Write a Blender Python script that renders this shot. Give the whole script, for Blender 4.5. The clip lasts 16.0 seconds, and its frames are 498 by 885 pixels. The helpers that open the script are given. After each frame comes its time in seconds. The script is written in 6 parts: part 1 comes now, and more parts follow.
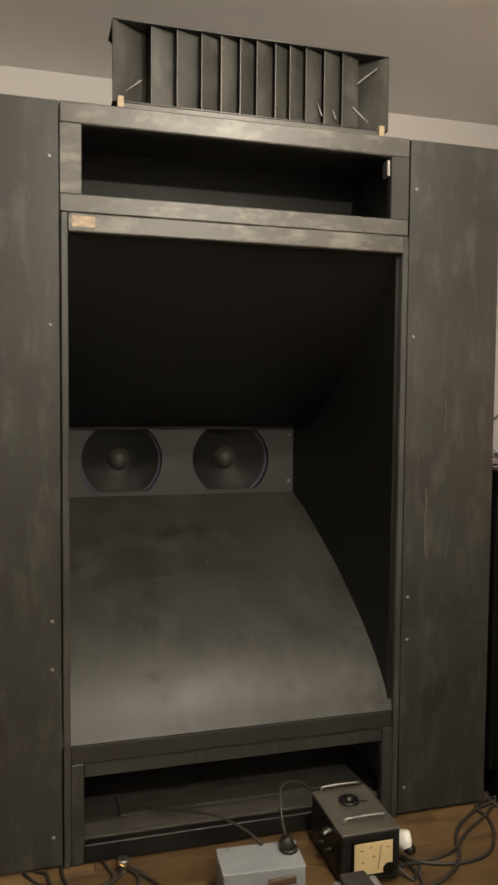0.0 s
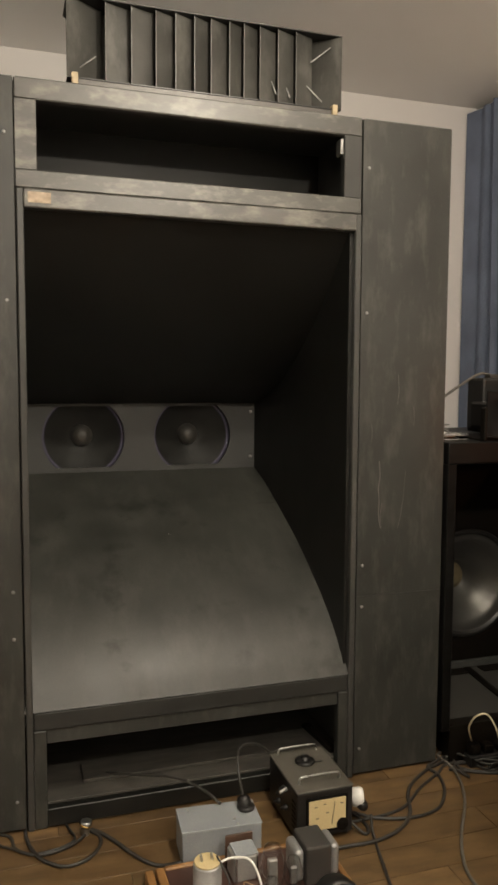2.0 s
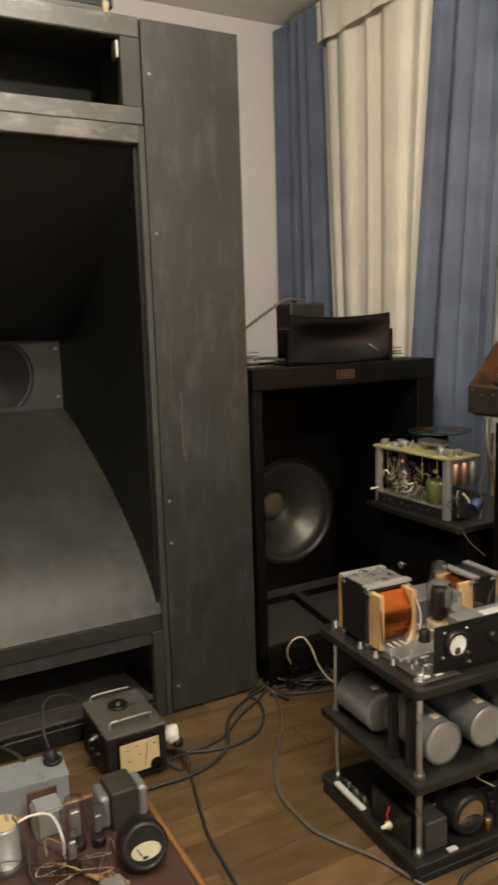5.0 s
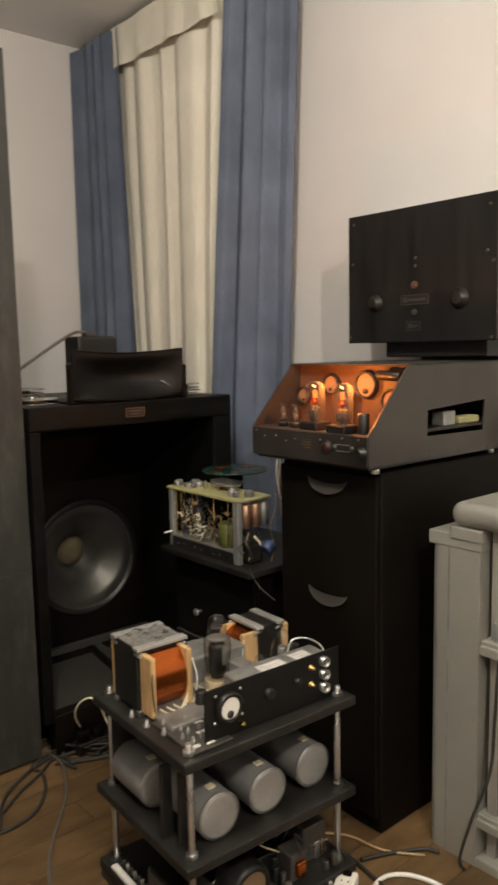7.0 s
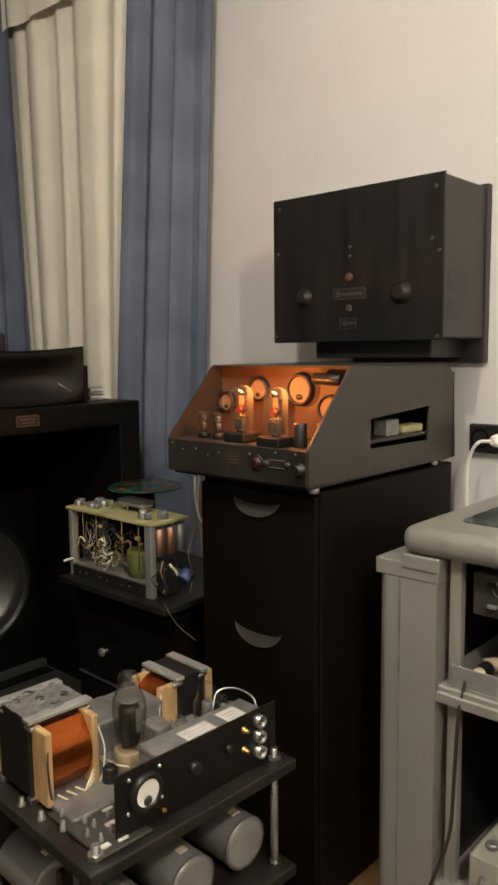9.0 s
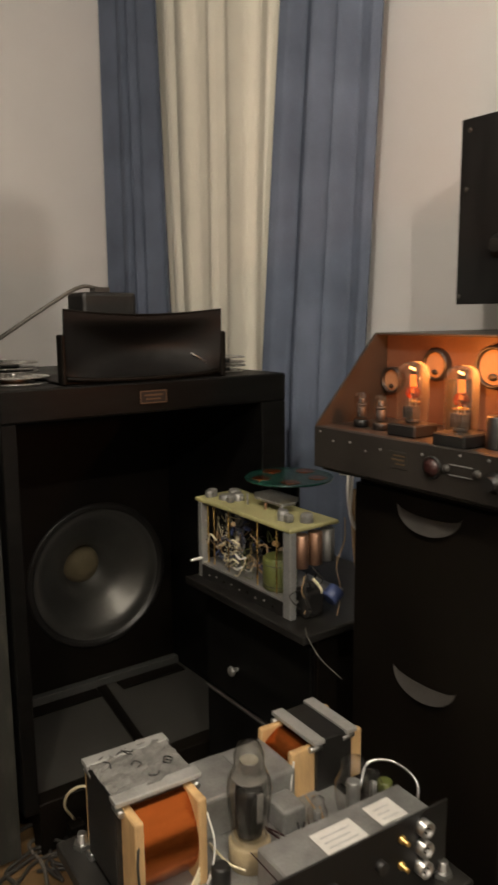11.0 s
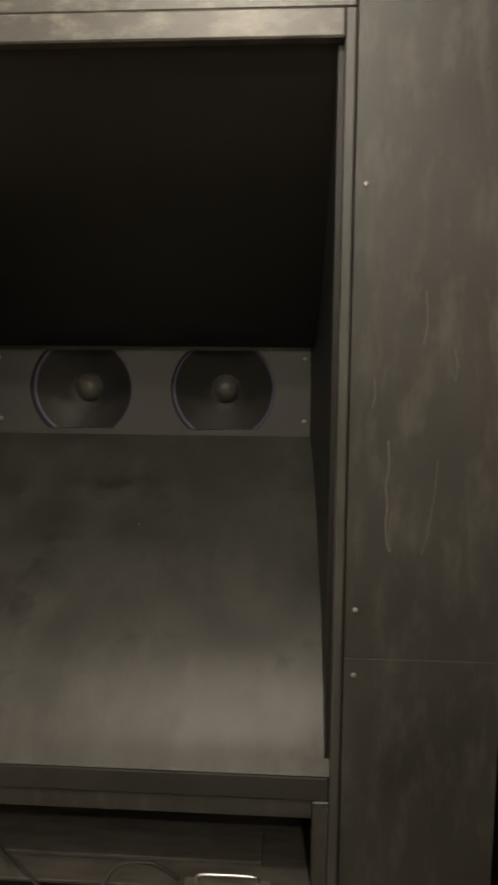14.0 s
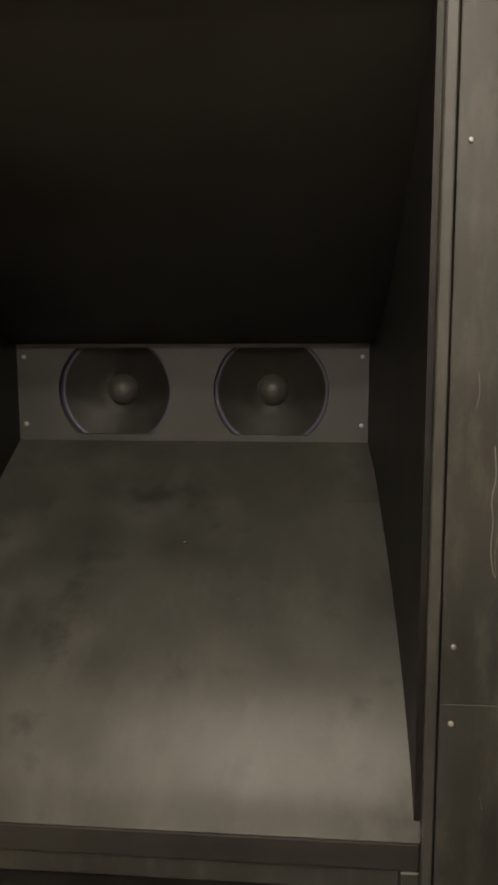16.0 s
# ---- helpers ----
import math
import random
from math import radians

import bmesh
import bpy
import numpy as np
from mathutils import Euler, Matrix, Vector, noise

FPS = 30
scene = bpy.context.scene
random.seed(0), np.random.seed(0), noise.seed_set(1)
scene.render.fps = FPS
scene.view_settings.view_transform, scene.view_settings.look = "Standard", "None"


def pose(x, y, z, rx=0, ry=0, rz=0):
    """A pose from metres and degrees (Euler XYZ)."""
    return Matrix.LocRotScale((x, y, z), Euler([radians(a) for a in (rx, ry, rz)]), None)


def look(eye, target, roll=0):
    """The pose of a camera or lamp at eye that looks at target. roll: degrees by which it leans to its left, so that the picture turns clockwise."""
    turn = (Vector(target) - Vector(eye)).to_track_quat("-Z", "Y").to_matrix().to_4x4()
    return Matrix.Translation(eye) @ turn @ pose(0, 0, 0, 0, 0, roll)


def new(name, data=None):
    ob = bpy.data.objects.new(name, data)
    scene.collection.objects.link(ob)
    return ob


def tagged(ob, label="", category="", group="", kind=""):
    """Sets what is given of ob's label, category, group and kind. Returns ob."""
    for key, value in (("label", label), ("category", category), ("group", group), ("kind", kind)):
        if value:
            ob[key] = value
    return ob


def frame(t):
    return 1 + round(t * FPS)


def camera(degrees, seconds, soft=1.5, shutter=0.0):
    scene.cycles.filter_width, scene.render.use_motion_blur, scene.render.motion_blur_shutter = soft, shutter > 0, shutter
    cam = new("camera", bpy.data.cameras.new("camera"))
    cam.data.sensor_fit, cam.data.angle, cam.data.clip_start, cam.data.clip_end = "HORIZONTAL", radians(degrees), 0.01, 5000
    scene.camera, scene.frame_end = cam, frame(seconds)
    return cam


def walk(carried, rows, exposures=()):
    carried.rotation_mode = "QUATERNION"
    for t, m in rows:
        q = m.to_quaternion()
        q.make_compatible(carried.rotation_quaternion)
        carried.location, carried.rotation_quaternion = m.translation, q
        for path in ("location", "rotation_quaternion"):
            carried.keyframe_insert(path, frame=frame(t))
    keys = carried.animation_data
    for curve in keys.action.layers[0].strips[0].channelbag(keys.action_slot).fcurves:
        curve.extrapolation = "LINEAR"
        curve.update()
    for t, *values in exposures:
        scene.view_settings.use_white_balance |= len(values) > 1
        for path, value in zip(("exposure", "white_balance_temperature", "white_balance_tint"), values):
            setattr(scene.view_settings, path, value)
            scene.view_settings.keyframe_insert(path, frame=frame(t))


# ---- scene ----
cam = camera(36.5, 16.0, soft=2.8, shutter=0.5)
PATH = [
    (0, (0.033, 0.12, 1.521), (0.574, 2.042, 1.403), 0.5),
    (0.5, (0.047, 0.097, 1.509), (0.596, 2.017, 1.384), 0.6),
    (1, (0.052, 0.08, 1.508), (0.618, 1.993, 1.369), 0.6),
    (1.5, (0.062, 0.058, 1.491), (0.648, 1.965, 1.348), 0.5),
    (2, (0.069, 0.045, 1.494), (0.677, 1.943, 1.331), 0.3),
    (2.5, (0.08, 0.03, 1.473), (0.717, 1.916, 1.278), 0.2),
    (3, (0.093, 0.031, 1.466), (0.773, 1.896, 1.221), 0.1),
    (3.2, (0.105, 0.026, 1.445), (0.799, 1.884, 1.19), 0.1),
    (5.3, (0.367, 0.088, 1.43), (1.357, 1.798, 1.123), -1.4),
    (5.5, (0.404, 0.09, 1.439), (1.428, 1.782, 1.139), -1.0),
    (6, (0.483, 0.074, 1.451), (1.581, 1.722, 1.172), -1.0),
    (6.5, (0.527, 0.063, 1.456), (1.706, 1.657, 1.194), -1.1),
    (7, (0.574, 0.104, 1.451), (1.86, 1.616, 1.204), -1.1),
    (7.5, (0.614, 0.183, 1.467), (2.004, 1.599, 1.218), -1.0),
    (8, (0.645, 0.277, 1.449), (2.12, 1.607, 1.213), -0.8),
    (8.2, (0.658, 0.305, 1.436), (2.157, 1.609, 1.206), -0.8),
    (10.3, (1.0, 0.553, 1.439), (2.288, 2.052, 1.133), -0.6),
    (10.5, (1.022, 0.599, 1.44), (2.268, 2.131, 1.119), -0.7),
    (11, (1.087, 0.706, 1.438), (2.24, 2.307, 1.107), -0.5),
    (11.5, (1.14, 0.783, 1.429), (2.158, 2.474, 1.104), -0.8),
    (12, (1.23, 0.812, 1.425), (2.022, 2.62, 1.103), -0.8),
    (12.5, (1.301, 0.834, 1.422), (1.841, 2.736, 1.118), -0.4),
    (13, (1.287, 0.856, 1.429), (1.548, 2.816, 1.13), -0.2),
    (13.5, (1.234, 0.869, 1.436), (1.263, 2.848, 1.147), 0.3),
    (14, (1.179, 0.89, 1.424), (1.048, 2.866, 1.145), 0.3),
    (14.5, (1.095, 0.907, 1.407), (0.904, 2.879, 1.134), 0.1),
    (15, (0.991, 0.934, 1.399), (0.807, 2.908, 1.133), -0.2),
    (15.5, (0.985, 1.005, 1.399), (0.818, 2.981, 1.133), -0.2),
    (16, (1.037, 1.135, 1.389), (0.874, 3.111, 1.127), -0.1),
]
walk(cam, [(t, look(eye, target, roll)) for t, eye, target, roll in PATH],
     [(0, 0.48, 6550, 10), (3, 0.55, 6550, 10), (6, 0.50, 6350, 10), (8, 0.32, 6300, 10), (10.5, 0.22, 6400, 10), (12.5, 0.24, 6450, 10), (14, 0.32, 6600, 10), (15, 0.50, 6600, 10), (16, 0.56, 6650, 10)])

# ---- light ----
world = bpy.data.worlds.new("night")
world.use_nodes = True
world.node_tree.nodes["Background"].inputs[0].default_value = (0.02, 0.022, 0.03, 1)
world.node_tree.nodes["Background"].inputs[1].default_value = 0.2
scene.world = world


def lamp(name, place, watts, colour, radius):
    data = bpy.data.lights.new(name, "POINT")
    data.energy, data.color, data.shadow_soft_size = watts, colour, radius
    ob = new(name, data)
    ob.location = place
    return ob


lamp("ceiling_bulb", (0.95, 1.20, 2.87), 51, (1.0, 0.90, 0.745), 0.05)
lamp("ceiling_bulb", (0.86, -0.68, 2.83), 90, (1.0, 0.90, 0.745), 0.04)


# ---- materials ----
def mat(name, col, rough=0.5, metal=0.0, var=0.25, scale=6.0, bump=0.08, grain=180.0, stretch=(1, 1, 1), tint=None, scuff=0.0,
        scuff_scale=(9, 9, 1.2), scuff_col=(0.3, 0.28, 0.25), rvar=0.12, coat=0.0, spec=0.5):
    m = bpy.data.materials.new(name)
    m.use_nodes = True
    nt = m.node_tree
    N, L = nt.nodes, nt.links
    bsdf = N["Principled BSDF"]
    co = N.new("ShaderNodeTexCoord")
    mp = N.new("ShaderNodeMapping")
    mp.inputs["Scale"].default_value = stretch
    L.new(co.outputs["Object"], mp.inputs[0])
    big, fine = N.new("ShaderNodeTexNoise"), N.new("ShaderNodeTexNoise")
    big.inputs["Scale"].default_value, big.inputs["Detail"].default_value = scale, 6
    fine.inputs["Scale"].default_value, fine.inputs["Detail"].default_value = grain, 3
    L.new(mp.outputs[0], big.inputs["Vector"])
    L.new(mp.outputs[0], fine.inputs["Vector"])
    ramp = N.new("ShaderNodeValToRGB")
    lo = [c * (1 - var) for c in col]
    hi = [min(1, c * (1 + var)) for c in (tint or col)]
    ramp.color_ramp.elements[0].position, ramp.color_ramp.elements[1].position = 0.3, 0.7
    ramp.color_ramp.elements[0].color, ramp.color_ramp.elements[1].color = (*lo, 1), (*hi, 1)
    L.new(big.outputs["Fac"], ramp.inputs[0])
    mix = N.new("ShaderNodeMix")
    mix.data_type, mix.blend_type = "RGBA", "OVERLAY"
    mix.inputs[0].default_value = 0.16
    L.new(ramp.outputs[0], mix.inputs[6])
    L.new(fine.outputs["Fac"], mix.inputs[7])
    out = mix.outputs[2]
    if scuff:
        mp2 = N.new("ShaderNodeMapping")
        mp2.inputs["Scale"].default_value = scuff_scale
        L.new(co.outputs["Object"], mp2.inputs[0])
        sn = N.new("ShaderNodeTexNoise")
        sn.inputs["Scale"].default_value, sn.inputs["Detail"].default_value, sn.inputs["Roughness"].default_value = 1.0, 9, 0.65
        L.new(mp2.outputs[0], sn.inputs["Vector"])
        sr = N.new("ShaderNodeMapRange")
        sr.inputs[1].default_value, sr.inputs[2].default_value = 0.50, 0.74
        sr.inputs[4].default_value = scuff
        L.new(sn.outputs["Fac"], sr.inputs[0])
        m2 = N.new("ShaderNodeMix")
        m2.data_type = "RGBA"
        L.new(sr.outputs[0], m2.inputs[0])
        L.new(out, m2.inputs[6])
        m2.inputs[7].default_value = (*scuff_col, 1)
        out = m2.outputs[2]
    L.new(out, bsdf.inputs["Base Color"])
    rr = N.new("ShaderNodeMapRange")
    rr.inputs[3].default_value, rr.inputs[4].default_value = max(0.02, rough - rvar), min(1, rough + rvar)
    L.new(big.outputs["Fac"], rr.inputs[0])
    L.new(rr.outputs[0], bsdf.inputs["Roughness"])
    bsdf.inputs["Metallic"].default_value = metal
    bsdf.inputs["Coat Weight"].default_value = coat
    bsdf.inputs["Specular IOR Level"].default_value = spec
    if bump:
        bp = N.new("ShaderNodeBump")
        bp.inputs["Strength"].default_value, bp.inputs["Distance"].default_value = bump, 0.002
        L.new(fine.outputs["Fac"], bp.inputs["Height"])
        L.new(bp.outputs[0], bsdf.inputs["Normal"])
    return m


def stained(m, dark, lo, hi, scale):
    """Adds dark blotches with soft edges to a paint."""
    N, L = m.node_tree.nodes, m.node_tree.links
    bsdf = N["Principled BSDF"]
    src = bsdf.inputs["Base Color"].links[0].from_socket
    co, no, rg, mx = N.new("ShaderNodeTexCoord"), N.new("ShaderNodeTexNoise"), N.new("ShaderNodeMapRange"), N.new("ShaderNodeMix")
    no.inputs["Scale"].default_value, no.inputs["Detail"].default_value, no.inputs["Roughness"].default_value = scale, 5, 0.6
    rg.inputs[1].default_value, rg.inputs[2].default_value, rg.inputs[4].default_value = lo, hi, 0.75
    mx.data_type = "RGBA"
    mx.inputs[7].default_value = (*dark, 1)
    L.new(co.outputs["Object"], no.inputs["Vector"])
    L.new(no.outputs["Fac"], rg.inputs[0])
    L.new(rg.outputs[0], mx.inputs[0])
    L.new(src, mx.inputs[6])
    L.new(mx.outputs[2], bsdf.inputs["Base Color"])
    return m


def glass(name, col=(0.95, 0.95, 0.95), gloss=0.75, film=0.0):
    """Thin blown glass: clear seen straight on, glossy towards its edges; film adds translucence that imitates glow
    haze.
    """
    m = bpy.data.materials.new(name)
    m.use_nodes = True
    N, L = m.node_tree.nodes, m.node_tree.links
    N.remove(N["Principled BSDF"])
    clear_, shiny, mix = N.new("ShaderNodeBsdfTransparent"), N.new("ShaderNodeBsdfGlossy"), N.new("ShaderNodeMixShader")
    lay, power, rng = N.new("ShaderNodeLayerWeight"), N.new("ShaderNodeMath"), N.new("ShaderNodeMapRange")
    clear_.inputs["Color"].default_value = (*col, 1)
    shiny.inputs["Roughness"].default_value = 0.04
    lay.inputs["Blend"].default_value = 0.5
    power.operation = "POWER"
    power.inputs[1].default_value = 2.5
    rng.inputs[3].default_value, rng.inputs[4].default_value = 0.06, gloss
    L.new(lay.outputs["Facing"], power.inputs[0])
    L.new(power.outputs[0], rng.inputs[0])
    L.new(rng.outputs[0], mix.inputs[0])
    L.new(clear_.outputs[0], mix.inputs[1])
    L.new(shiny.outputs[0], mix.inputs[2])
    # dust is a translucent share added so the bulb hazes with its filament's glow.
    dust, over = N.new("ShaderNodeBsdfTranslucent"), N.new("ShaderNodeMixShader")
    over.inputs[0].default_value = film
    L.new(mix.outputs[0], over.inputs[1])
    L.new(dust.outputs[0], over.inputs[2])
    L.new(over.outputs[0], N["Material Output"].inputs[0])
    return m


def glow(name, col, strength):
    m = bpy.data.materials.new(name)
    m.use_nodes = True
    b = m.node_tree.nodes["Principled BSDF"]
    b.inputs["Base Color"].default_value = (*col, 1)
    b.inputs["Emission Color"].default_value = (*col, 1)
    b.inputs["Emission Strength"].default_value = strength
    return m


def plank_mat():
    m = mat("oak_laminate", (0.120, 0.071, 0.030), 0.42, var=0.28, scale=4, grain=60, stretch=(1.4, 5, 5), bump=0.05, tint=(0.146, 0.089, 0.040), scuff=0.45,
            scuff_scale=(5.0, 13, 13), scuff_col=(0.048, 0.027, 0.012))
    N, L = m.node_tree.nodes, m.node_tree.links
    bsdf = N["Principled BSDF"]
    src = bsdf.inputs["Base Color"].links[0].from_socket
    info, hsv, rng = N.new("ShaderNodeObjectInfo"), N.new("ShaderNodeHueSaturation"), N.new("ShaderNodeMapRange")
    rng.inputs[3].default_value, rng.inputs[4].default_value = 0.70, 1.22
    L.new(info.outputs["Random"], rng.inputs[0])
    L.new(rng.outputs[0], hsv.inputs["Value"])
    L.new(src, hsv.inputs["Color"])
    L.new(hsv.outputs[0], bsdf.inputs["Base Color"])
    return m


M_WALL = mat("white_wall_paint", (0.72, 0.70, 0.685), 0.75, var=0.04, scale=1.5, bump=0.25, grain=260)
M_CEIL = mat("white_ceiling_paint", (0.82, 0.81, 0.79), 0.8, var=0.03, scale=1.2, bump=0.1, grain=200)
M_PLANK = plank_mat()
M_SUB = mat("dark_joint", (0.03, 0.02, 0.012), 0.8)
M_HORN = mat("dark_grey_painted_wood", (0.040, 0.040, 0.037), 0.42, var=0.22, scale=3.2, bump=0.06, grain=150, scuff=0.25, scuff_scale=(5, 5, 2), scuff_col=(0.12, 0.115, 0.10))
M_RAMP = mat("satin_black_ramp_paint", (0.035, 0.0357, 0.031), 0.48, var=0.30, scale=6.0, bump=0.05, grain=140, scuff=0.30, scuff_scale=(8, 3.5, 3.5),
             scuff_col=(0.105, 0.102, 0.090), rvar=0.13, spec=0.6)
stained(M_RAMP, (0.012, 0.012, 0.010), 0.57, 0.68, 5.5)
M_WING = mat("scuffed_grey_panel_paint", (0.0275, 0.0282, 0.0250), 0.46, var=0.28, scale=3.4, bump=0.08, grain=160, scuff=0.42, scuff_scale=(20, 20, 6.0),
             scuff_col=(0.115, 0.111, 0.096))
M_RAIL = mat("worn_grey_rail", (0.075, 0.073, 0.067), 0.40, var=0.22, scale=7, bump=0.1, grain=120, stretch=(0.6, 2, 2), scuff=0.85, scuff_scale=(9, 14, 20), scuff_col=(0.24, 0.225, 0.195))
# Black paint set deeper than the ramp's, so throat shade is in the colour.
M_INNER = mat("shade_deepened_black_interior", (0.0056, 0.0054, 0.0042), 0.50, spec=0.45, var=0.3, scale=3, bump=0.05)
M_BOARD = mat("grey_baffle_board", (0.043, 0.044, 0.042), 0.5, var=0.12, scale=4, bump=0.05)
M_DUST = mat("dusty_grey_board", (0.055, 0.050, 0.043), 0.7, var=0.4, scale=9, bump=0.2, grain=90, stretch=(1, 4, 4))
M_CONE = mat("black_paper_cone", (0.022, 0.022, 0.020), 0.5, var=0.2, scale=12, bump=0.25, grain=240)
M_SURR = mat("lilac_rubber_surround", (0.050, 0.045, 0.078), 0.45, var=0.1)
M_BLACK = mat("black_crackle_paint", (0.012, 0.0113, 0.0105), 0.42, var=0.3, scale=7, bump=0.12, grain=260)
M_EBON = mat("dark_stained_wood", (0.0042, 0.0040, 0.0037), 0.44, spec=0.16, var=0.45, scale=5, bump=0.05, grain=70, stretch=(1, 1, 6))
M_EBONY = mat("black_lacquer", (0.0054, 0.0041, 0.0029), 0.50, spec=0.12, var=0.3, scale=4, bump=0.03)
M_HAMMER = mat("grey_hammered_enamel", (0.060, 0.055, 0.050), 0.42, metal=0.2, var=0.15, scale=7, bump=0.2, grain=320)
M_STEEL = mat("zinc_plated_steel", (0.55, 0.55, 0.54), 0.30, metal=0.95, var=0.2, scale=14, bump=0.06)
M_CHROME = mat("chrome", (0.75, 0.74, 0.72), 0.14, metal=1.0, var=0.08, scale=10, bump=0.0)
M_ALU = mat("grey_cast_aluminium", (0.36, 0.36, 0.355), 0.45, metal=0.55, var=0.12, scale=9, bump=0.03, scuff=0.15, scuff_scale=(12, 12, 12), scuff_col=(0.2, 0.2, 0.2))
M_TIN = mat("dull_tinned_plate", (0.32, 0.317, 0.307), 0.42, metal=0.6, var=0.25, scale=18, bump=0.1)
M_GREYBOX = mat("light_grey_enamel", (0.27, 0.29, 0.305), 0.38, var=0.08, scale=6, bump=0.03, scuff=0.10, scuff_scale=(25, 25, 25), scuff_col=(0.45, 0.45, 0.44))
M_COPPER = mat("enamelled_copper_winding", (0.42, 0.105, 0.020), 0.24, metal=0.9, var=0.05, scale=12, bump=0.03, grain=300, stretch=(0.1, 1, 6), rvar=0.03)
M_PLY = mat("pale_plywood", (0.52, 0.335, 0.155), 0.6, var=0.2, scale=9, bump=0.1, grain=80, stretch=(5, 5, 1))
M_MICA = mat("crumpled_grey_insulating_paper", (0.165, 0.16, 0.15), 0.5, var=0.32, scale=40, bump=0.9, grain=45)
M_PAPER = mat("white_paper_label", (0.60, 0.58, 0.545), 0.7, var=0.06, scale=20)
M_CREAM = mat("cream_plastic", (0.74, 0.66, 0.46), 0.45, var=0.08)
M_METER = mat("aged_meter_scale", (0.62, 0.50, 0.27), 0.55, var=0.07)
M_DIALW = mat("white_meter_scale", (0.88, 0.87, 0.82), 0.5, var=0.03)
M_WHITE = mat("white_plastic", (0.80, 0.78, 0.74), 0.4, var=0.04)
M_CABLE = mat("black_rubber_cable", (0.030, 0.028, 0.025), 0.5, var=0.2, scale=20)
M_GCABLE = mat("grey_cable", (0.11, 0.10, 0.085), 0.5, var=0.2, scale=20)
M_BLUE = mat("blue_curtain_cloth", (0.124, 0.149, 0.208), 0.85, var=0.14, scale=5, bump=0.3, grain=420, tint=(0.134, 0.159, 0.220), spec=0.2)
M_LINEN = mat("cream_curtain_cloth", (0.84, 0.80, 0.69), 0.85, var=0.05, scale=5, bump=0.3, grain=380, spec=0.2)
M_YELLOW = mat("yellow_painted_plate", (0.37, 0.345, 0.165), 0.45, var=0.16, scale=12, bump=0.1)
M_GREEN = mat("olive_green_coil", (0.105, 0.12, 0.034), 0.45, var=0.15)
M_PHENO = mat("brown_board_veneer", (0.072, 0.037, 0.029), 0.4, var=0.3, scale=10, bump=0.06)
M_PINE = mat("orange_pine", (0.27, 0.135, 0.046), 0.45, var=0.25, scale=8, stretch=(6, 0.6, 6), grain=60)
M_RUST = mat("rusty_brown_panel", (0.085, 0.044, 0.026), 0.5, var=0.2, scale=9, bump=0.1)
M_RACK = mat("silver_grey_rack_enamel", (0.345, 0.338, 0.305), 0.34, metal=0.35, var=0.06, scale=4, bump=0.05, grain=300)
M_BRASS = mat("brass", (0.70, 0.46, 0.16), 0.28, metal=1.0, var=0.1)
M_RED = mat("red_plastic", (0.028, 0.007, 0.006), 0.35, var=0.1)
M_BLUECAP = mat("blue_sleeve", (0.05, 0.07, 0.17), 0.4, var=0.1)
M_TAN = mat("tan_wire", (0.42, 0.28, 0.15), 0.5, var=0.1)
M_ORANGE = mat("orange_paper_label", (0.40, 0.31, 0.22), 0.6, var=0.35, scale=40)
M_GREYCONE = mat("silver_grey_paper_cone", (0.125, 0.122, 0.114), 0.38, metal=0.7, var=0.10, scale=10, bump=0.2, grain=300)
M_CAPBROWN = mat("brown_felt_dust_cap", (0.135, 0.108, 0.060), 0.8, var=0.2, bump=0.3)
M_PLATE = mat("bronze_name_plate", (0.012, 0.009, 0.008), 0.5, var=0.2)
M_GOLD = mat("gilt_edge", (0.17, 0.12, 0.065), 0.4, metal=0.6, var=0.1)
M_FILM = mat("clear_film_reel", (0.30, 0.29, 0.27), 0.25, metal=0.4, var=0.2, scale=30)
M_FLOOR2 = mat("dull_grey_board", (0.040, 0.038, 0.034), 0.6, var=0.2, scale=5, bump=0.1)
# Orange-brown, with the valves' orange light mixed into the dial colour.
M_DIALO = mat("glow_tinted_meter_dial", (0.21, 0.135, 0.075), 0.6, var=0.06)
M_SCRATCH = mat("bare_scratched_primer", (0.15, 0.14, 0.125), 0.5, var=0.2)
M_PINK = mat("tarnished_copper_can", (0.42, 0.25, 0.17), 0.35, metal=0.8, var=0.2, scale=20)
M_CAPGREY = mat("grey_domed_cap", (0.075, 0.072, 0.066), 0.40, var=0.15, bump=0.05)
M_BOXBLACK = mat("black_wall_box_paint", (0.0095, 0.009, 0.0088), 0.46, spec=0.35, var=0.35, scale=6, bump=0.12, grain=240, stretch=(1, 4, 0.5))
M_BOXSIDE = mat("dark_grey_box_side", (0.034, 0.031, 0.028), 0.45, var=0.2, scale=6, bump=0.1)
M_PITCH = mat("satin_black_horn_paint", (0.0065, 0.0064, 0.0064), 0.46, spec=0.26, var=0.3, scale=5, bump=0.04)
M_WORN = mat("dull_bronze_line", (0.10, 0.06, 0.036), 0.5, var=0.2)
M_AGED = mat("yellowed_valve_base", (0.36, 0.285, 0.175), 0.5, var=0.2, scale=14, bump=0.05)
M_AMPBROWN = mat("brown_black_crackle", (0.022, 0.0185, 0.0155), 0.45, var=0.3, scale=8, bump=0.15, grain=260)
M_CANFACE = mat("brushed_can_end", (0.44, 0.435, 0.42), 0.42, metal=0.5, var=0.12, scale=14, bump=0.05)
M_SHELF = mat("dusty_worn_black_board", (0.013, 0.0122, 0.011), 0.44, var=0.35, scale=9, bump=0.1, scuff=0.4, scuff_scale=(16, 9, 16), scuff_col=(0.055, 0.050, 0.042))
M_PANEL = mat("satin_black_panel", (0.0062, 0.0058, 0.0054), 0.38, spec=0.4, var=0.3, scale=9, bump=0.04)
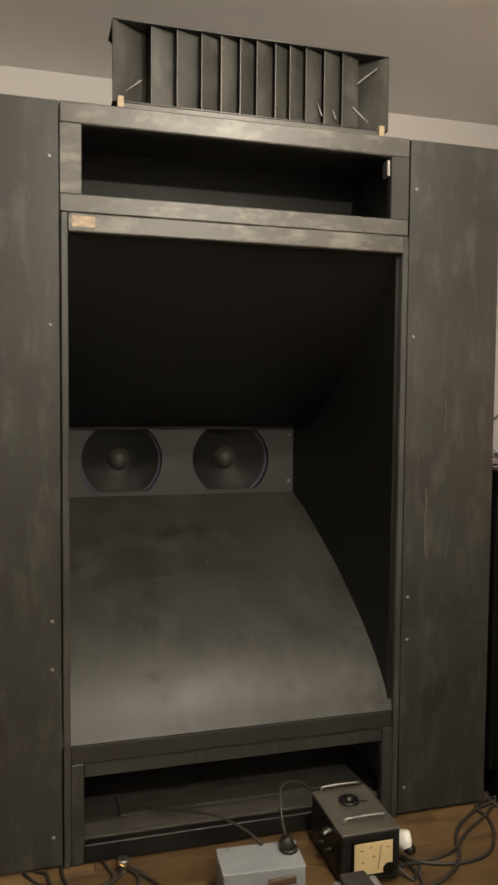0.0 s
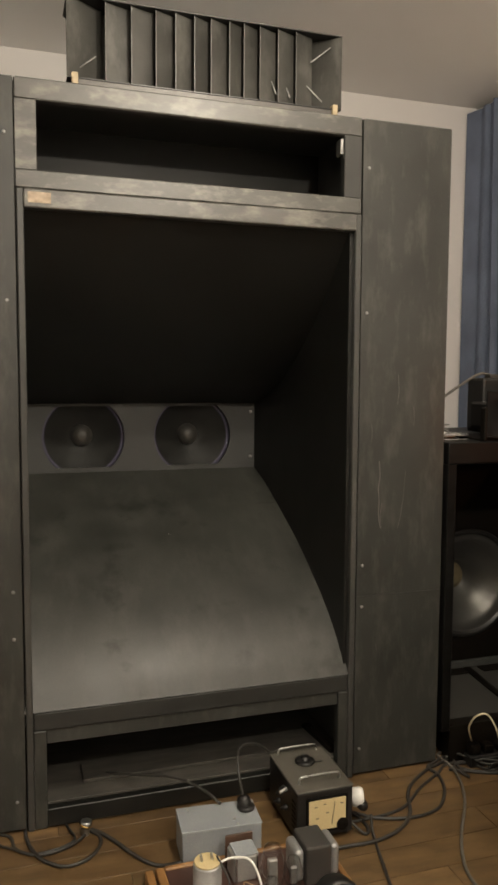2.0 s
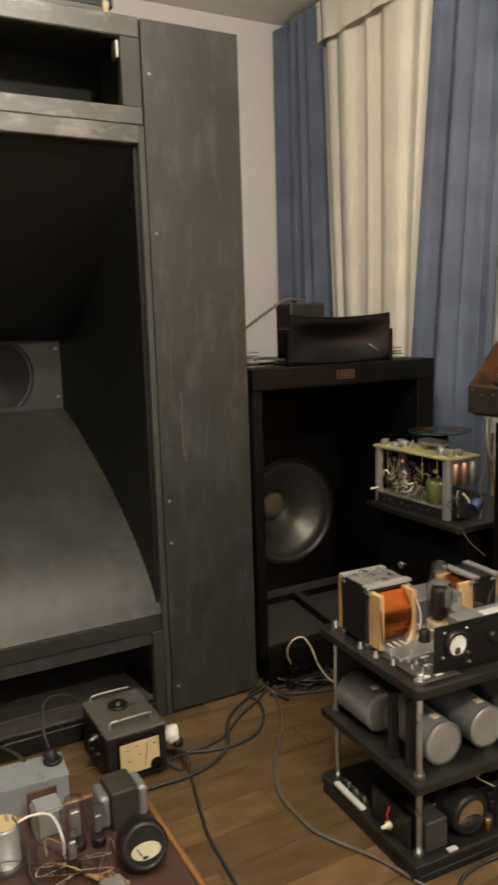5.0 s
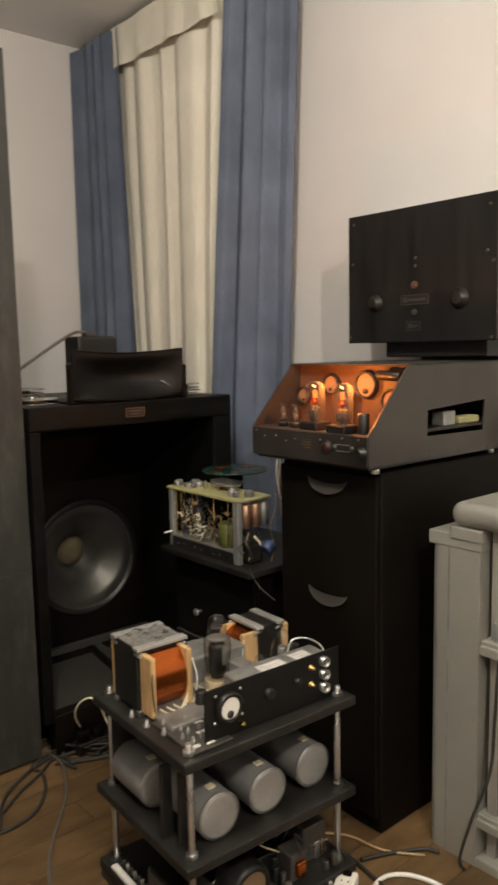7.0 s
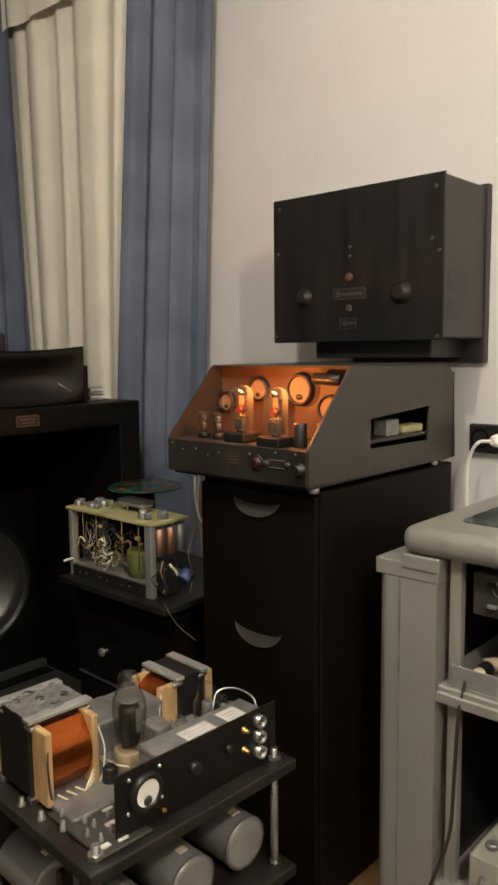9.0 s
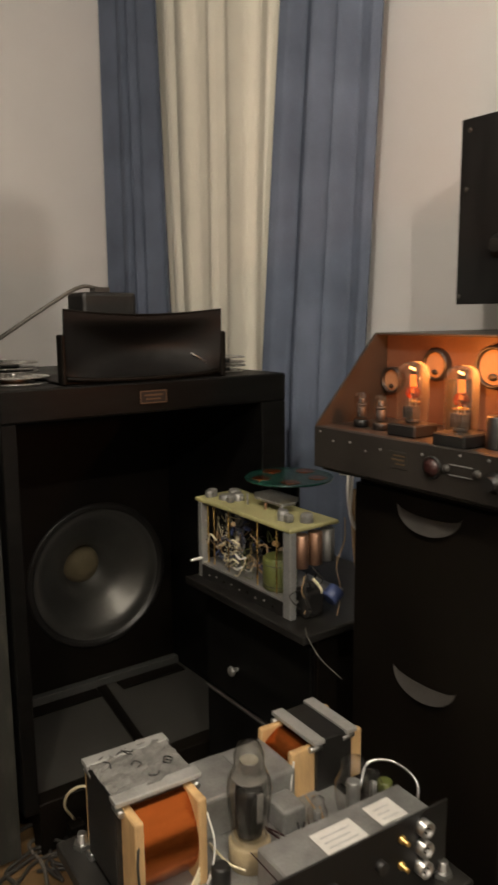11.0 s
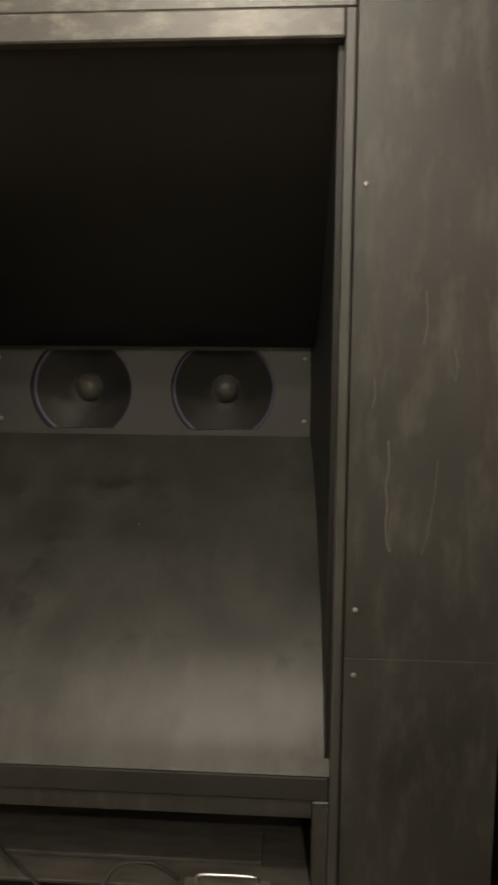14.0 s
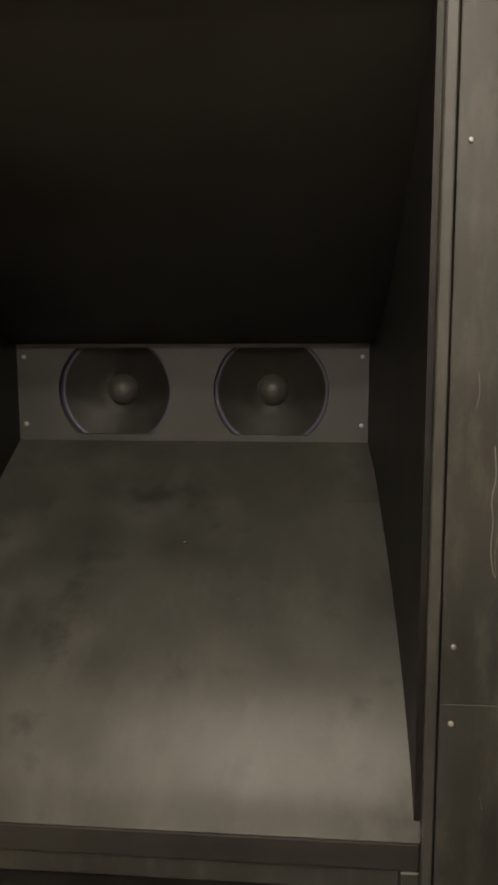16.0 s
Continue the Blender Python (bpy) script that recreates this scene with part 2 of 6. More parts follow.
M_PUTTY = mat("warm_pale_grey_enamel", (0.36, 0.345, 0.30), 0.42, var=0.12, scale=8, bump=0.05, scuff=0.2, scuff_scale=(20, 20, 20), scuff_col=(0.14, 0.12, 0.09))
M_TEAL = mat("dark_teal_glazed_inset", (0.045, 0.062, 0.060), 0.12, var=0.25, scale=9, bump=0.02)
M_GLASS = glass("valve_glass")
M_LITGLASS = glass("glow_haze_valve_glass", film=0.035)
M_SMOKE = glass("silvered_valve_glass", (0.86, 0.85, 0.82), 0.9)
M_HOT = glow("glowing_filament", (1.0, 0.45, 0.12), 5)
# Emission imitating anodes that the filament lights.
M_WARM = glow("added_valve_glow", (1.0, 0.24, 0.035), 0.6)


# ---- mesh helpers ----
def box(x0, x1, y0, y1, z0, z1, bev=0.002, seg=1):
    bm = bmesh.new()
    bmesh.ops.create_cube(bm, size=1)
    for v in bm.verts:
        v.co = Vector(((x0 + x1) / 2 + v.co.x * (x1 - x0), (y0 + y1) / 2 + v.co.y * (y1 - y0), (z0 + z1) / 2 + v.co.z * (z1 - z0)))
    lim = 0.45 * min(abs(x1 - x0), abs(y1 - y0), abs(z1 - z0))
    if bev:
        bmesh.ops.bevel(bm, geom=bm.edges[:], offset=min(bev, lim), segments=seg, affect="EDGES", profile=0.5)
    for f in bm.faces:
        f.smooth = seg >= 5
    return bm


def turn(profile, at=(0, 0, 0), axis=(0, 0, 1), seg=28, smooth=True):
    """A turned shape: (radius, height) pairs about an axis that starts at a point."""
    bm = bmesh.new()
    q = Vector((0, 0, 1)).rotation_difference(Vector(axis).normalized())
    rings = []
    for r, h in profile:
        if r < 1e-5:
            rings.append([bm.verts.new(Vector(at) + q @ Vector((0, 0, h)))])
        else:
            rings.append([bm.verts.new(Vector(at) + q @ Vector((r * math.cos(2 * math.pi * i / seg), r * math.sin(2 * math.pi * i / seg), h))) for i in range(seg)])
    for a, b in zip(rings, rings[1:]):
        for i in range(seg):
            j = (i + 1) % seg
            if len(a) == 1 and len(b) == 1:
                continue
            if len(a) == 1:
                bm.faces.new((a[0], b[i], b[j]))
            elif len(b) == 1:
                bm.faces.new((a[i], a[j], b[0]))
            else:
                bm.faces.new((a[i], a[j], b[j], b[i]))
    bmesh.ops.recalc_face_normals(bm, faces=bm.faces[:])
    bm.normal_update()
    ax = Vector(axis).normalized()
    for f in bm.faces:
        f.smooth = smooth and abs(f.normal.dot(ax)) < 0.97
    return bm


def rod(p0, p1, r, seg=16, bev=0.12):
    """A round bar between two points with softened ends."""
    p0, p1 = Vector(p0), Vector(p1)
    n = (p1 - p0).length
    b = min(r * bev, n * 0.2)
    bm = turn([(0, 0), (r - b, 0), (r, b), (r, n - b), (r - b, n), (0, n)], p0, p1 - p0, seg, False)
    for f in bm.faces:
        f.smooth = len(f.verts) == 4 and abs(f.normal.dot((p1 - p0).normalized())) < 0.3
    return bm


def ball(at, r, sq=(1, 1, 1), u=20, v=12):
    bm = bmesh.new()
    bmesh.ops.create_uvsphere(bm, u_segments=u, v_segments=v, radius=r)
    for w in bm.verts:
        w.co = Vector(at) + Vector((w.co.x * sq[0], w.co.y * sq[1], w.co.z * sq[2]))
    for f in bm.faces:
        f.smooth = True
    return bm


def sweep(points, r, seg=8, steps=7):
    """A round cable along a smooth line through the points."""
    P = [Vector(p) for p in points]
    P = [2 * P[0] - P[1]] + P + [2 * P[-1] - P[-2]]
    line = []
    for i in range(1, len(P) - 2):
        a, b, c, d = P[i - 1:i + 3]
        for k in range(steps):
            t = k / steps
            line.append(0.5 * ((2 * b) + (c - a) * t + (2 * a - 5 * b + 4 * c - d) * t * t + (3 * b - a - 3 * c + d) * t ** 3))
    line.append(P[-2])
    bm = bmesh.new()
    rings, up = [], Vector((0.13, 0.21, 0.97))
    for i, p in enumerate(line):
        t = (line[min(i + 1, len(line) - 1)] - line[max(i - 1, 0)]).normalized()
        s = t.cross(up)
        s = s.normalized() if s.length > 1e-4 else Vector((1, 0, 0))
        n = s.cross(t)
        up = n
        rings.append([bm.verts.new(p + r * (math.cos(2 * math.pi * k / seg) * s + math.sin(2 * math.pi * k / seg) * n)) for k in range(seg)])
    for a, b in zip(rings, rings[1:]):
        for k in range(seg):
            bm.faces.new((a[k], a[(k + 1) % seg], b[(k + 1) % seg], b[k])).smooth = True
    bm.faces.new(rings[0][::-1])
    bm.faces.new(rings[-1])
    bmesh.ops.recalc_face_normals(bm, faces=bm.faces[:])
    return bm


def prism(outline, holes, axis, a, b, bev=0.0):
    """A flat board with holes: outline points in the plane across an axis, from a to b along it."""
    def lift(u, v, w):
        return {"x": (w, u, v), "y": (u, w, v), "z": (u, v, w)}[axis]
    bm = bmesh.new()
    edges = []
    for loop in (outline, *holes):
        vs = [bm.verts.new(lift(u, v, a)) for u, v in loop]
        edges += [bm.edges.new((vs[i], vs[(i + 1) % len(vs)])) for i in range(len(vs))]
    bmesh.ops.triangle_fill(bm, use_beauty=True, use_dissolve=False, edges=edges)
    ext = bmesh.ops.extrude_face_region(bm, geom=bm.faces[:])
    d = Vector(lift(0, 0, b - a))
    for g in ext["geom"]:
        if isinstance(g, bmesh.types.BMVert):
            g.co += d
    bmesh.ops.recalc_face_normals(bm, faces=bm.faces[:])
    return bm


def sheet(grid, thick=0.0, smooth=True):
    """A sheet from rows of points, with thickness along its normals."""
    bm = bmesh.new()
    rows = [[bm.verts.new(p) for p in row] for row in grid]
    for r0, r1 in zip(rows, rows[1:]):
        for i in range(len(r0) - 1):
            bm.faces.new((r0[i], r0[i + 1], r1[i + 1], r1[i])).smooth = smooth
    if thick:
        bm.normal_update()
        bmesh.ops.solidify(bm, geom=bm.faces[:], thickness=thick)
    bmesh.ops.recalc_face_normals(bm, faces=bm.faces[:])
    bm.normal_update()
    for e in bm.edges:
        if len(e.link_faces) == 2 and e.calc_face_angle(0) > 0.9:
            e.smooth = False
    return bm


def join(*bms):
    out = bmesh.new()
    for b in bms:
        me = bpy.data.meshes.new("tmp")
        b.to_mesh(me)
        b.free()
        out.from_mesh(me)
        bpy.data.meshes.remove(me)
    return out


INV = {}


def thing(name, at, label, category, group="", kind="", turned=None):
    """An Empty at a thing's base. Parts are given in the room's metres, or, for a turned thing, in its own."""
    ob = new(name)
    ob.empty_display_size = 0.05
    ob.matrix_basis = pose(*at, 0, 0, turned or 0)
    INV[ob] = Matrix() if turned is not None else pose(*at).inverted()
    return tagged(ob, label, category, group, kind)


def part(name, bm, material, parent=None, label=""):
    me = bpy.data.meshes.new(name)
    if parent is not None:
        bm.transform(INV[parent])
    bm.to_mesh(me)
    bm.free()
    me.materials.append(material)
    ob = new(name, me)
    if parent is not None:
        ob.parent = parent
        INV[ob] = INV[parent]
    if label:
        ob["label"] = label
    return ob


def solo(name, bm, material, label, category, group="", kind=""):
    """A thing that is a single mesh."""
    return tagged(part(name, bm, material), label, category, group, kind)


def clear(ob):
    ob.visible_shadow = False
    return ob


# ---- the room ----
XL, XR, YF, YB, ZC = -2.3, 2.95, -2.6, 4.0, 3.09
solo("wall_north", box(XL - 0.15, XR + 0.15, YB, YB + 0.15, 0, ZC, 0), M_WALL, "white painted back wall of the room", "wall", kind="structure")
solo("wall_east", box(XR, XR + 0.15, YF, YB, 0, ZC, 0), M_WALL, "white painted side wall with curtains and a socket", "wall", kind="structure")
# West and south walls are unseen, added to close the room for bounced light.
solo("wall_west", box(XL - 0.15, XL, YF, YB, 0, ZC, 0), M_WALL, "unseen white painted side wall closing the room", "wall", kind="structure")
solo("wall_south", box(XL - 0.15, XR + 0.15, YF - 0.15, YF, 0, ZC, 0), M_WALL, "unseen white painted wall closing the room", "wall", kind="structure")
solo("ceiling", box(XL - 0.15, XR + 0.15, YF - 0.15, YB + 0.15, ZC, ZC + 0.12, 0), M_CEIL, "plain white painted ceiling", "ceiling", kind="structure")
floor = solo("floor", box(XL - 0.15, XR + 0.15, YF - 0.15, YB + 0.15, -0.12, -0.004, 0), M_SUB, "brown oak-look laminate plank floor", "floor", kind="structure")

# ---- the great horn ----
FY = 2.54
horn = thing("horn_loudspeaker", (0.695, 3.0, 0), "tall dark grey wooden bass horn loudspeaker with two woofers", "loudspeaker")
part("top_rail", box(0.106, 1.284, FY, FY + 0.035, 2.355, 2.42, 0.004), M_RAIL, horn, "worn grey painted rail")
part("slot_rail", box(0.106, 1.284, FY, FY + 0.035, 2.088, 2.143, 0.003), M_RAIL, horn)
part("slot_stile", box(0.106, 0.172, FY + 0.001, FY + 0.034, 2.1425, 2.3555, 0.002), M_RAIL, horn)
part("slot_stile", box(1.217, 1.284, FY + 0.001, FY + 0.034, 2.1425, 2.3555, 0.002), M_HORN, horn)
part("mouth_rail", box(0.129, 1.262, FY - 0.012, FY + 0.03, 2.026, 2.084, 0.004), M_RAIL, horn, "rubbed grey rail with bare patches")
part("mouth_post", box(0.108, 0.130, FY - 0.004, FY + 0.03, 0.0, 2.086, 0.003), M_HORN, horn)
part("mouth_post", box(1.262, 1.285, FY - 0.004, FY + 0.03, 0.0, 2.086, 0.003), M_HORN, horn)
part("label", box(0.142, 0.212, FY - 0.0135, FY - 0.0115, 2.041, 2.074, 0), M_ORANGE, horn, "torn orange paper label")
part("side_panel", box(0.024, 0.050, FY + 0.034, 3.95, 0.0, 2.40, 0.002), M_HORN, horn)
part("side_panel", box(1.284, 1.306, FY + 0.032, 3.95, 0.0, 2.40, 0.002), M_HORN, horn)
part("top_panel", box(0.050, 1.284, FY + 0.035, 3.95, 2.395, 2.42, 0.002), M_HORN, horn)
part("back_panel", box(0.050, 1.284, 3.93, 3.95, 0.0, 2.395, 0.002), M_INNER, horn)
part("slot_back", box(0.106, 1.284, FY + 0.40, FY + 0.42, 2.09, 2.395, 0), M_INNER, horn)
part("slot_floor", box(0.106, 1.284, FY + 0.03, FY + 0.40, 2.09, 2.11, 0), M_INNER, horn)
part("bracket", box(1.205, 1.216, FY + 0.01, FY + 0.05, 2.29, 2.345, 0.002), M_STEEL, horn, "small bright metal bracket")

DIP = [(3.55, 1.072), (3.40, 1.008), (3.20, 0.908), (3.0, 0.802), (2.80, 0.672), (2.68, 0.578), (2.59, 0.485), (2.541, 0.402)]
ROOF = [(3.55, 1.386), (3.35, 1.44), (3.15, 1.53), (2.95, 1.66), (2.78, 1.80), (2.65, 1.93), (2.56, 2.03)]


def flare(line, x_in, x_out):
    """Rows across the horn, wider at the mouth than at the throat."""
    pts, out = [Vector((0, y, z)) for y, z in line], []
    P = [2 * pts[0] - pts[1]] + pts + [2 * pts[-1] - pts[-2]]
    for i in range(1, len(P) - 2):
        for k in range(6):
            t = k / 6
            a, b, c, d = P[i - 1:i + 3]
            out.append(0.5 * ((2 * b) + (c - a) * t + (2 * a - 5 * b + 4 * c - d) * t * t + (3 * b - a - 3 * c + d) * t ** 3))
    out.append(pts[-1])
    rows = []
    for p in out:
        f = max(0.0, (3.55 - p.y) / 1.0) ** 0.6
        lo, hi = x_in[0] + (x_out[0] - x_in[0]) * f, x_in[1] + (x_out[1] - x_in[1]) * f
        rows.append([(lo + (hi - lo) * s / 8, p.y, p.z) for s in range(9)])
    return rows


XIN, XOUT = (0.064, 1.230), (0.104, 1.262)
part("ramp", sheet(flare(DIP, XIN, XOUT), -0.018), M_RAMP, horn, "smudged satin black curved ramp")
for x, y, z in ((0.70, 3.10, 0.856), (0.86, 2.93, 0.759), (0.52, 3.22, 0.918), (0.98, 2.72, 0.612), (0.75, 3.33, 0.974)):
    part("paint_fleck", ball((x, y, z), 0.003, (1, 1, 0.5), 8, 6), M_DUST if x != 0.70 else M_TIN, horn)
# Roof and throat walls take the interior black that carries their shade.
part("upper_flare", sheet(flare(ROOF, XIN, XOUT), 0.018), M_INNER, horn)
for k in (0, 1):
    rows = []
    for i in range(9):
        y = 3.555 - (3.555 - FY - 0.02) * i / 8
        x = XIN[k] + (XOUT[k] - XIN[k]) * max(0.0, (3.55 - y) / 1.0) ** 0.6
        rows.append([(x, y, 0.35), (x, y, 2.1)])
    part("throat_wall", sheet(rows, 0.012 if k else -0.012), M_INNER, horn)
part("lip", box(0.131, 1.261, FY + 0.003, FY + 0.034, 0.337, 0.398, 0.004, 2), M_CONE, horn, "flat black front lip under the ramp")
part("apron", box(0.172, 1.2225, FY + 0.010, FY + 0.03, 0.288, 0.3375, 0.002), M_WING, horn)
part("lower_stile", box(0.130, 0.172, FY + 0.001, FY + 0.035, 0.0, 0.337, 0.003), M_WING, horn)
part("lower_stile", box(1.2225, 1.262, FY, FY + 0.035, 0.0, 0.337, 0.003), M_WING, horn)
part("base_rail", box(0.172, 1.2225, FY, FY + 0.035, 0.004, 0.066, 0.003), M_INNER, horn)
part("bottom_board", box(0.108, 1.282, FY + 0.036, 3.55, 0.05, 0.072, 0.002), M_DUST, horn, "dusty bare bottom board")
part("bottom_board", box(0.30, 1.10, FY + 0.12, FY + 0.24, 0.073, 0.085, 0.002), M_DUST, horn)
# Thin dark strip along the right end of the bottom board.
part("floor_batten", prism([(1.222, 2.605), (1.250, 2.605), (1.232, 2.84), (1.200, 2.84)], [], "z", 0.0725, 0.088), M_EBONY, horn, "dark strip along the bottom board")


def clipped(cx, cz, r, h, n=40):
    """A circle cut flat above and below."""
    a0 = math.asin(h / r)
    k = n // 2
    right = [-a0 + 2 * a0 * i / k for i in range(k + 1)]
    left = [math.pi - a0 + 2 * a0 * i / k for i in range(k + 1)]
    return [(cx + r * math.cos(a), cz + r * math.sin(a)) for a in right + left]


WOOF = ((0.399, 1.233), (0.909, 1.233))
part("driver_board", prism([(0.062, 1.070), (1.229, 1.070), (1.229, 1.389), (0.062, 1.389)], [clipped(x, z, 0.186, 0.1405) for x, z in WOOF], "y", 3.55, 3.572), M_BOARD, horn,
     "dark grey driver board")
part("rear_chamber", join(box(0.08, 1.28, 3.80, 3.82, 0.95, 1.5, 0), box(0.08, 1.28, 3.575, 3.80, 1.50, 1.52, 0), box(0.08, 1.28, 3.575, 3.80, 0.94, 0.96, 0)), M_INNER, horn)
for x, z in WOOF:
    w = part("woofer", turn([(0.172, 0.004), (0.178, -0.002), (0.184, 0.001), (0.198, 0.004), (0.198, 0.02), (0.172, 0.02)], (x, 3.578, z), (0, 1, 0), 48), M_SURR, horn, "black paper-cone woofer with a lilac surround")
    part("cone", turn([(0.174, 0.002), (0.168, 0.008), (0.12, 0.040), (0.085, 0.064), (0.05, 0.088), (0.0, 0.09)], (x, 3.58, z), (0, 1, 0), 48), M_CONE, w)
    part("dust_cap", turn([(0.052, 0.086), (0.048, 0.066), (0.035, 0.050), (0.018, 0.042), (0.0, 0.040)], (x, 3.58, z), (0, 1, 0), 28), M_CAPGREY, w, "domed dust cap")
for x in (0.101, 1.198):
    for z in (1.125, 1.344):
        part("screw", turn([(0, -0.004), (0.006, -0.003), (0.009, 0), (0.009, 0.004), (0, 0.004)], (x, 3.548, z), (0, 1, 0), 10), M_TIN, horn)
for z in (0.56, 0.95, 1.268, 1.564, 1.945):
    part("screw", turn([(0, -0.002), (0.004, -0.001), (0.004, 0.003)], (1.257, FY + 0.08, z), (1, 0, 0), 8), M_STEEL, horn)
part("ramp_scratch", sweep([(1.14, 3.262, 0.9405), (1.18, 3.262, 0.9408), (1.225, 3.262, 0.9405)], 0.0009, 5, 4), M_DUST, horn, "thin pale scratch")

# ---- wings beside the horn ----
for side, (x0, x1) in enumerate(((-0.255, 0.103), (1.289, 1.645))):
    wing = thing("baffle_wing", ((x0 + x1) / 2, FY + 0.012, 0), "tall scuffed dark grey wing panel screwed beside the horn", "panel", "wing panels of the horn")
    seam = 0.697 if side else 0.012
    part("upper_panel", box(x0, x1, FY, FY + 0.024, seam + 0.0004, 2.418, 0.0008), M_WING, wing)
    if side:
        part("lower_panel", box(x0, x1, FY, FY + 0.024, 0.012, seam - 0.0004, 0.0008), M_WING, wing)
    part("batten", box(x0 + 0.04, x0 + 0.08, FY + 0.024, FY + 0.06, 0.0, 2.35, 0.002), M_HORN, wing)
    part("batten", box(x1 - 0.08, x1 - 0.04, FY + 0.024, FY + 0.06, 0.0, 2.35, 0.002), M_HORN, wing)
    for z in (0.108, 0.657, 0.812, 1.74, 2.25):
        xs = x1 - 0.028 if side == 0 else x0 + 0.023
        part("screw", turn([(0, -0.003), (0.004, -0.0025), (0.006, 0), (0.006, 0.003)], (xs, FY - 0.001, z), (0, 1, 0), 10), M_TIN, wing)

for k, pts in enumerate(([(1.374, 1.20), (1.378, 1.144), (1.372, 1.10), (1.376, 1.057), (1.374, 1.01), (1.379, 0.965), (1.385, 0.95)], [(1.484, 1.16), (1.476, 1.06), (1.466, 0.99), (1.455, 0.945)], [(1.389, 1.045), (1.382, 1.0), (1.386, 0.95)],
                         [(1.445, 1.52), (1.450, 1.46), (1.444, 1.41)], [(1.34, 1.335), (1.343, 1.30), (1.338, 1.27)], [(1.372, 0.51), (1.378, 0.48)], [(1.51, 1.40), (1.517, 1.36), (1.512, 1.33)])):
    part("paint_scratch", sweep([(x, FY + 0.0004, z) for x, z in pts], 0.0007 if k else 0.0013, 5, 5), M_SCRATCH, wing, "pale paint scratch")

# ---- vane horn on top ----
vane = thing("vane_horn", (0.735, 2.70, 2.42), "black sheet-metal treble horn with upright vanes standing on the big horn", "horn")
VX0, VX1, VY, VZ0, VZ1 = 0.268, 1.205, FY + 0.012, 2.44, 2.69
apex = (0.736, 3.35)


def radial(x, y0, y1):
    f = lambda y: x + (apex[0] - x) * (y - y0) / (apex[1] - y0)
    return f(y1)


for name, z in (("bottom_plate", VZ0), ("top_plate", VZ1 - 0.003)):
    part(name, prism([(VX0, VY), (VX1, VY), (VX1, VY + 0.153), (radial(VX1, VY, 3.0), 3.0), (radial(VX0, VY, 3.0), 3.0), (VX0, VY + 0.153)], [], "z", z, z + 0.003), M_BLACK, vane)
M_VANE = mat("smudged_dark_sheet_metal", (0.046, 0.045, 0.040), 0.42, metal=0.2, var=0.35, scale=7, bump=0.06, scuff=0.5, scuff_scale=(14, 14, 6), scuff_col=(0.16, 0.155, 0.14))
edges = [VX0] + [VX0 + (VX1 - VX0) * f for f in (0.130, 0.218, 0.303, 0.372, 0.440, 0.500, 0.568, 0.622, 0.682, 0.752, 0.822, 0.892)] + [VX1]
for i, x in enumerate(edges):
    if i in (0, len(edges) - 1):
        xe = edges[1] - 0.004 if i == 0 else edges[-2] + 0.02
        part("side_plate", sheet([[(x, VY, VZ0 + 0.003), (xe, VY + 0.075, VZ0 + 0.003)], [(x, VY, VZ1 - 0.003), (xe, VY + 0.075, VZ1 - 0.003)]], 0.0025, False), M_VANE, vane, "bent side plate with rubbed patches")
    elif i < len(edges) - 2:
        xe = edges[i + 1] + 0.006
        part("vane", sheet([[(x, VY + 0.012, VZ0 + 0.003), (xe, VY + 0.042, VZ0 + 0.003)], [(x, VY + 0.012, VZ1 - 0.003), (xe, VY + 0.042, VZ1 - 0.003)]], 0.0025, False), M_VANE, vane)
        part("bright_edge", box(x - 0.001, x + 0.001, VY + 0.008, VY + 0.012, VZ0 + 0.004, VZ1 - 0.004, 0), M_RAIL if i % 3 else M_HAMMER, vane)
part("back_throat", box(radial(VX0, VY, 3.0), radial(VX1, VY, 3.0), 3.0, 3.02, VZ0, VZ1, 0.002), M_BLACK, vane)
part("back_screen", box(VX0 + 0.012, VX1 - 0.012, VY + 0.100, VY + 0.103, VZ0 + 0.0035, VZ1 - 0.0035, 0), M_VANE, vane)
for x in (VX0 + 0.014, VX1 - 0.035):
    part("foot", box(x, x + 0.02, VY - 0.006, VY + 0.02, 2.42, 2.456, 0.002), M_AGED, vane, "cream mounting tab")
part("runner", box(VX0 + 0.03, VX1 - 0.03, VY + 0.004, VY + 0.03, 2.4205, 2.441, 0.002), M_HAMMER, vane)
for xa, za, xb, zb in ((0.30, 2.475, 0.36, 2.52), (1.085, 2.52, 1.14, 2.468), (1.01, 2.505, 1.02, 2.47), (0.955, 2.52, 0.97, 2.475), (1.10, 2.60, 1.17, 2.655)):
    part("strut", rod((xa, VY + 0.03, za), (xb, VY + 0.02, zb), 0.0022, 8), M_TIN, vane)

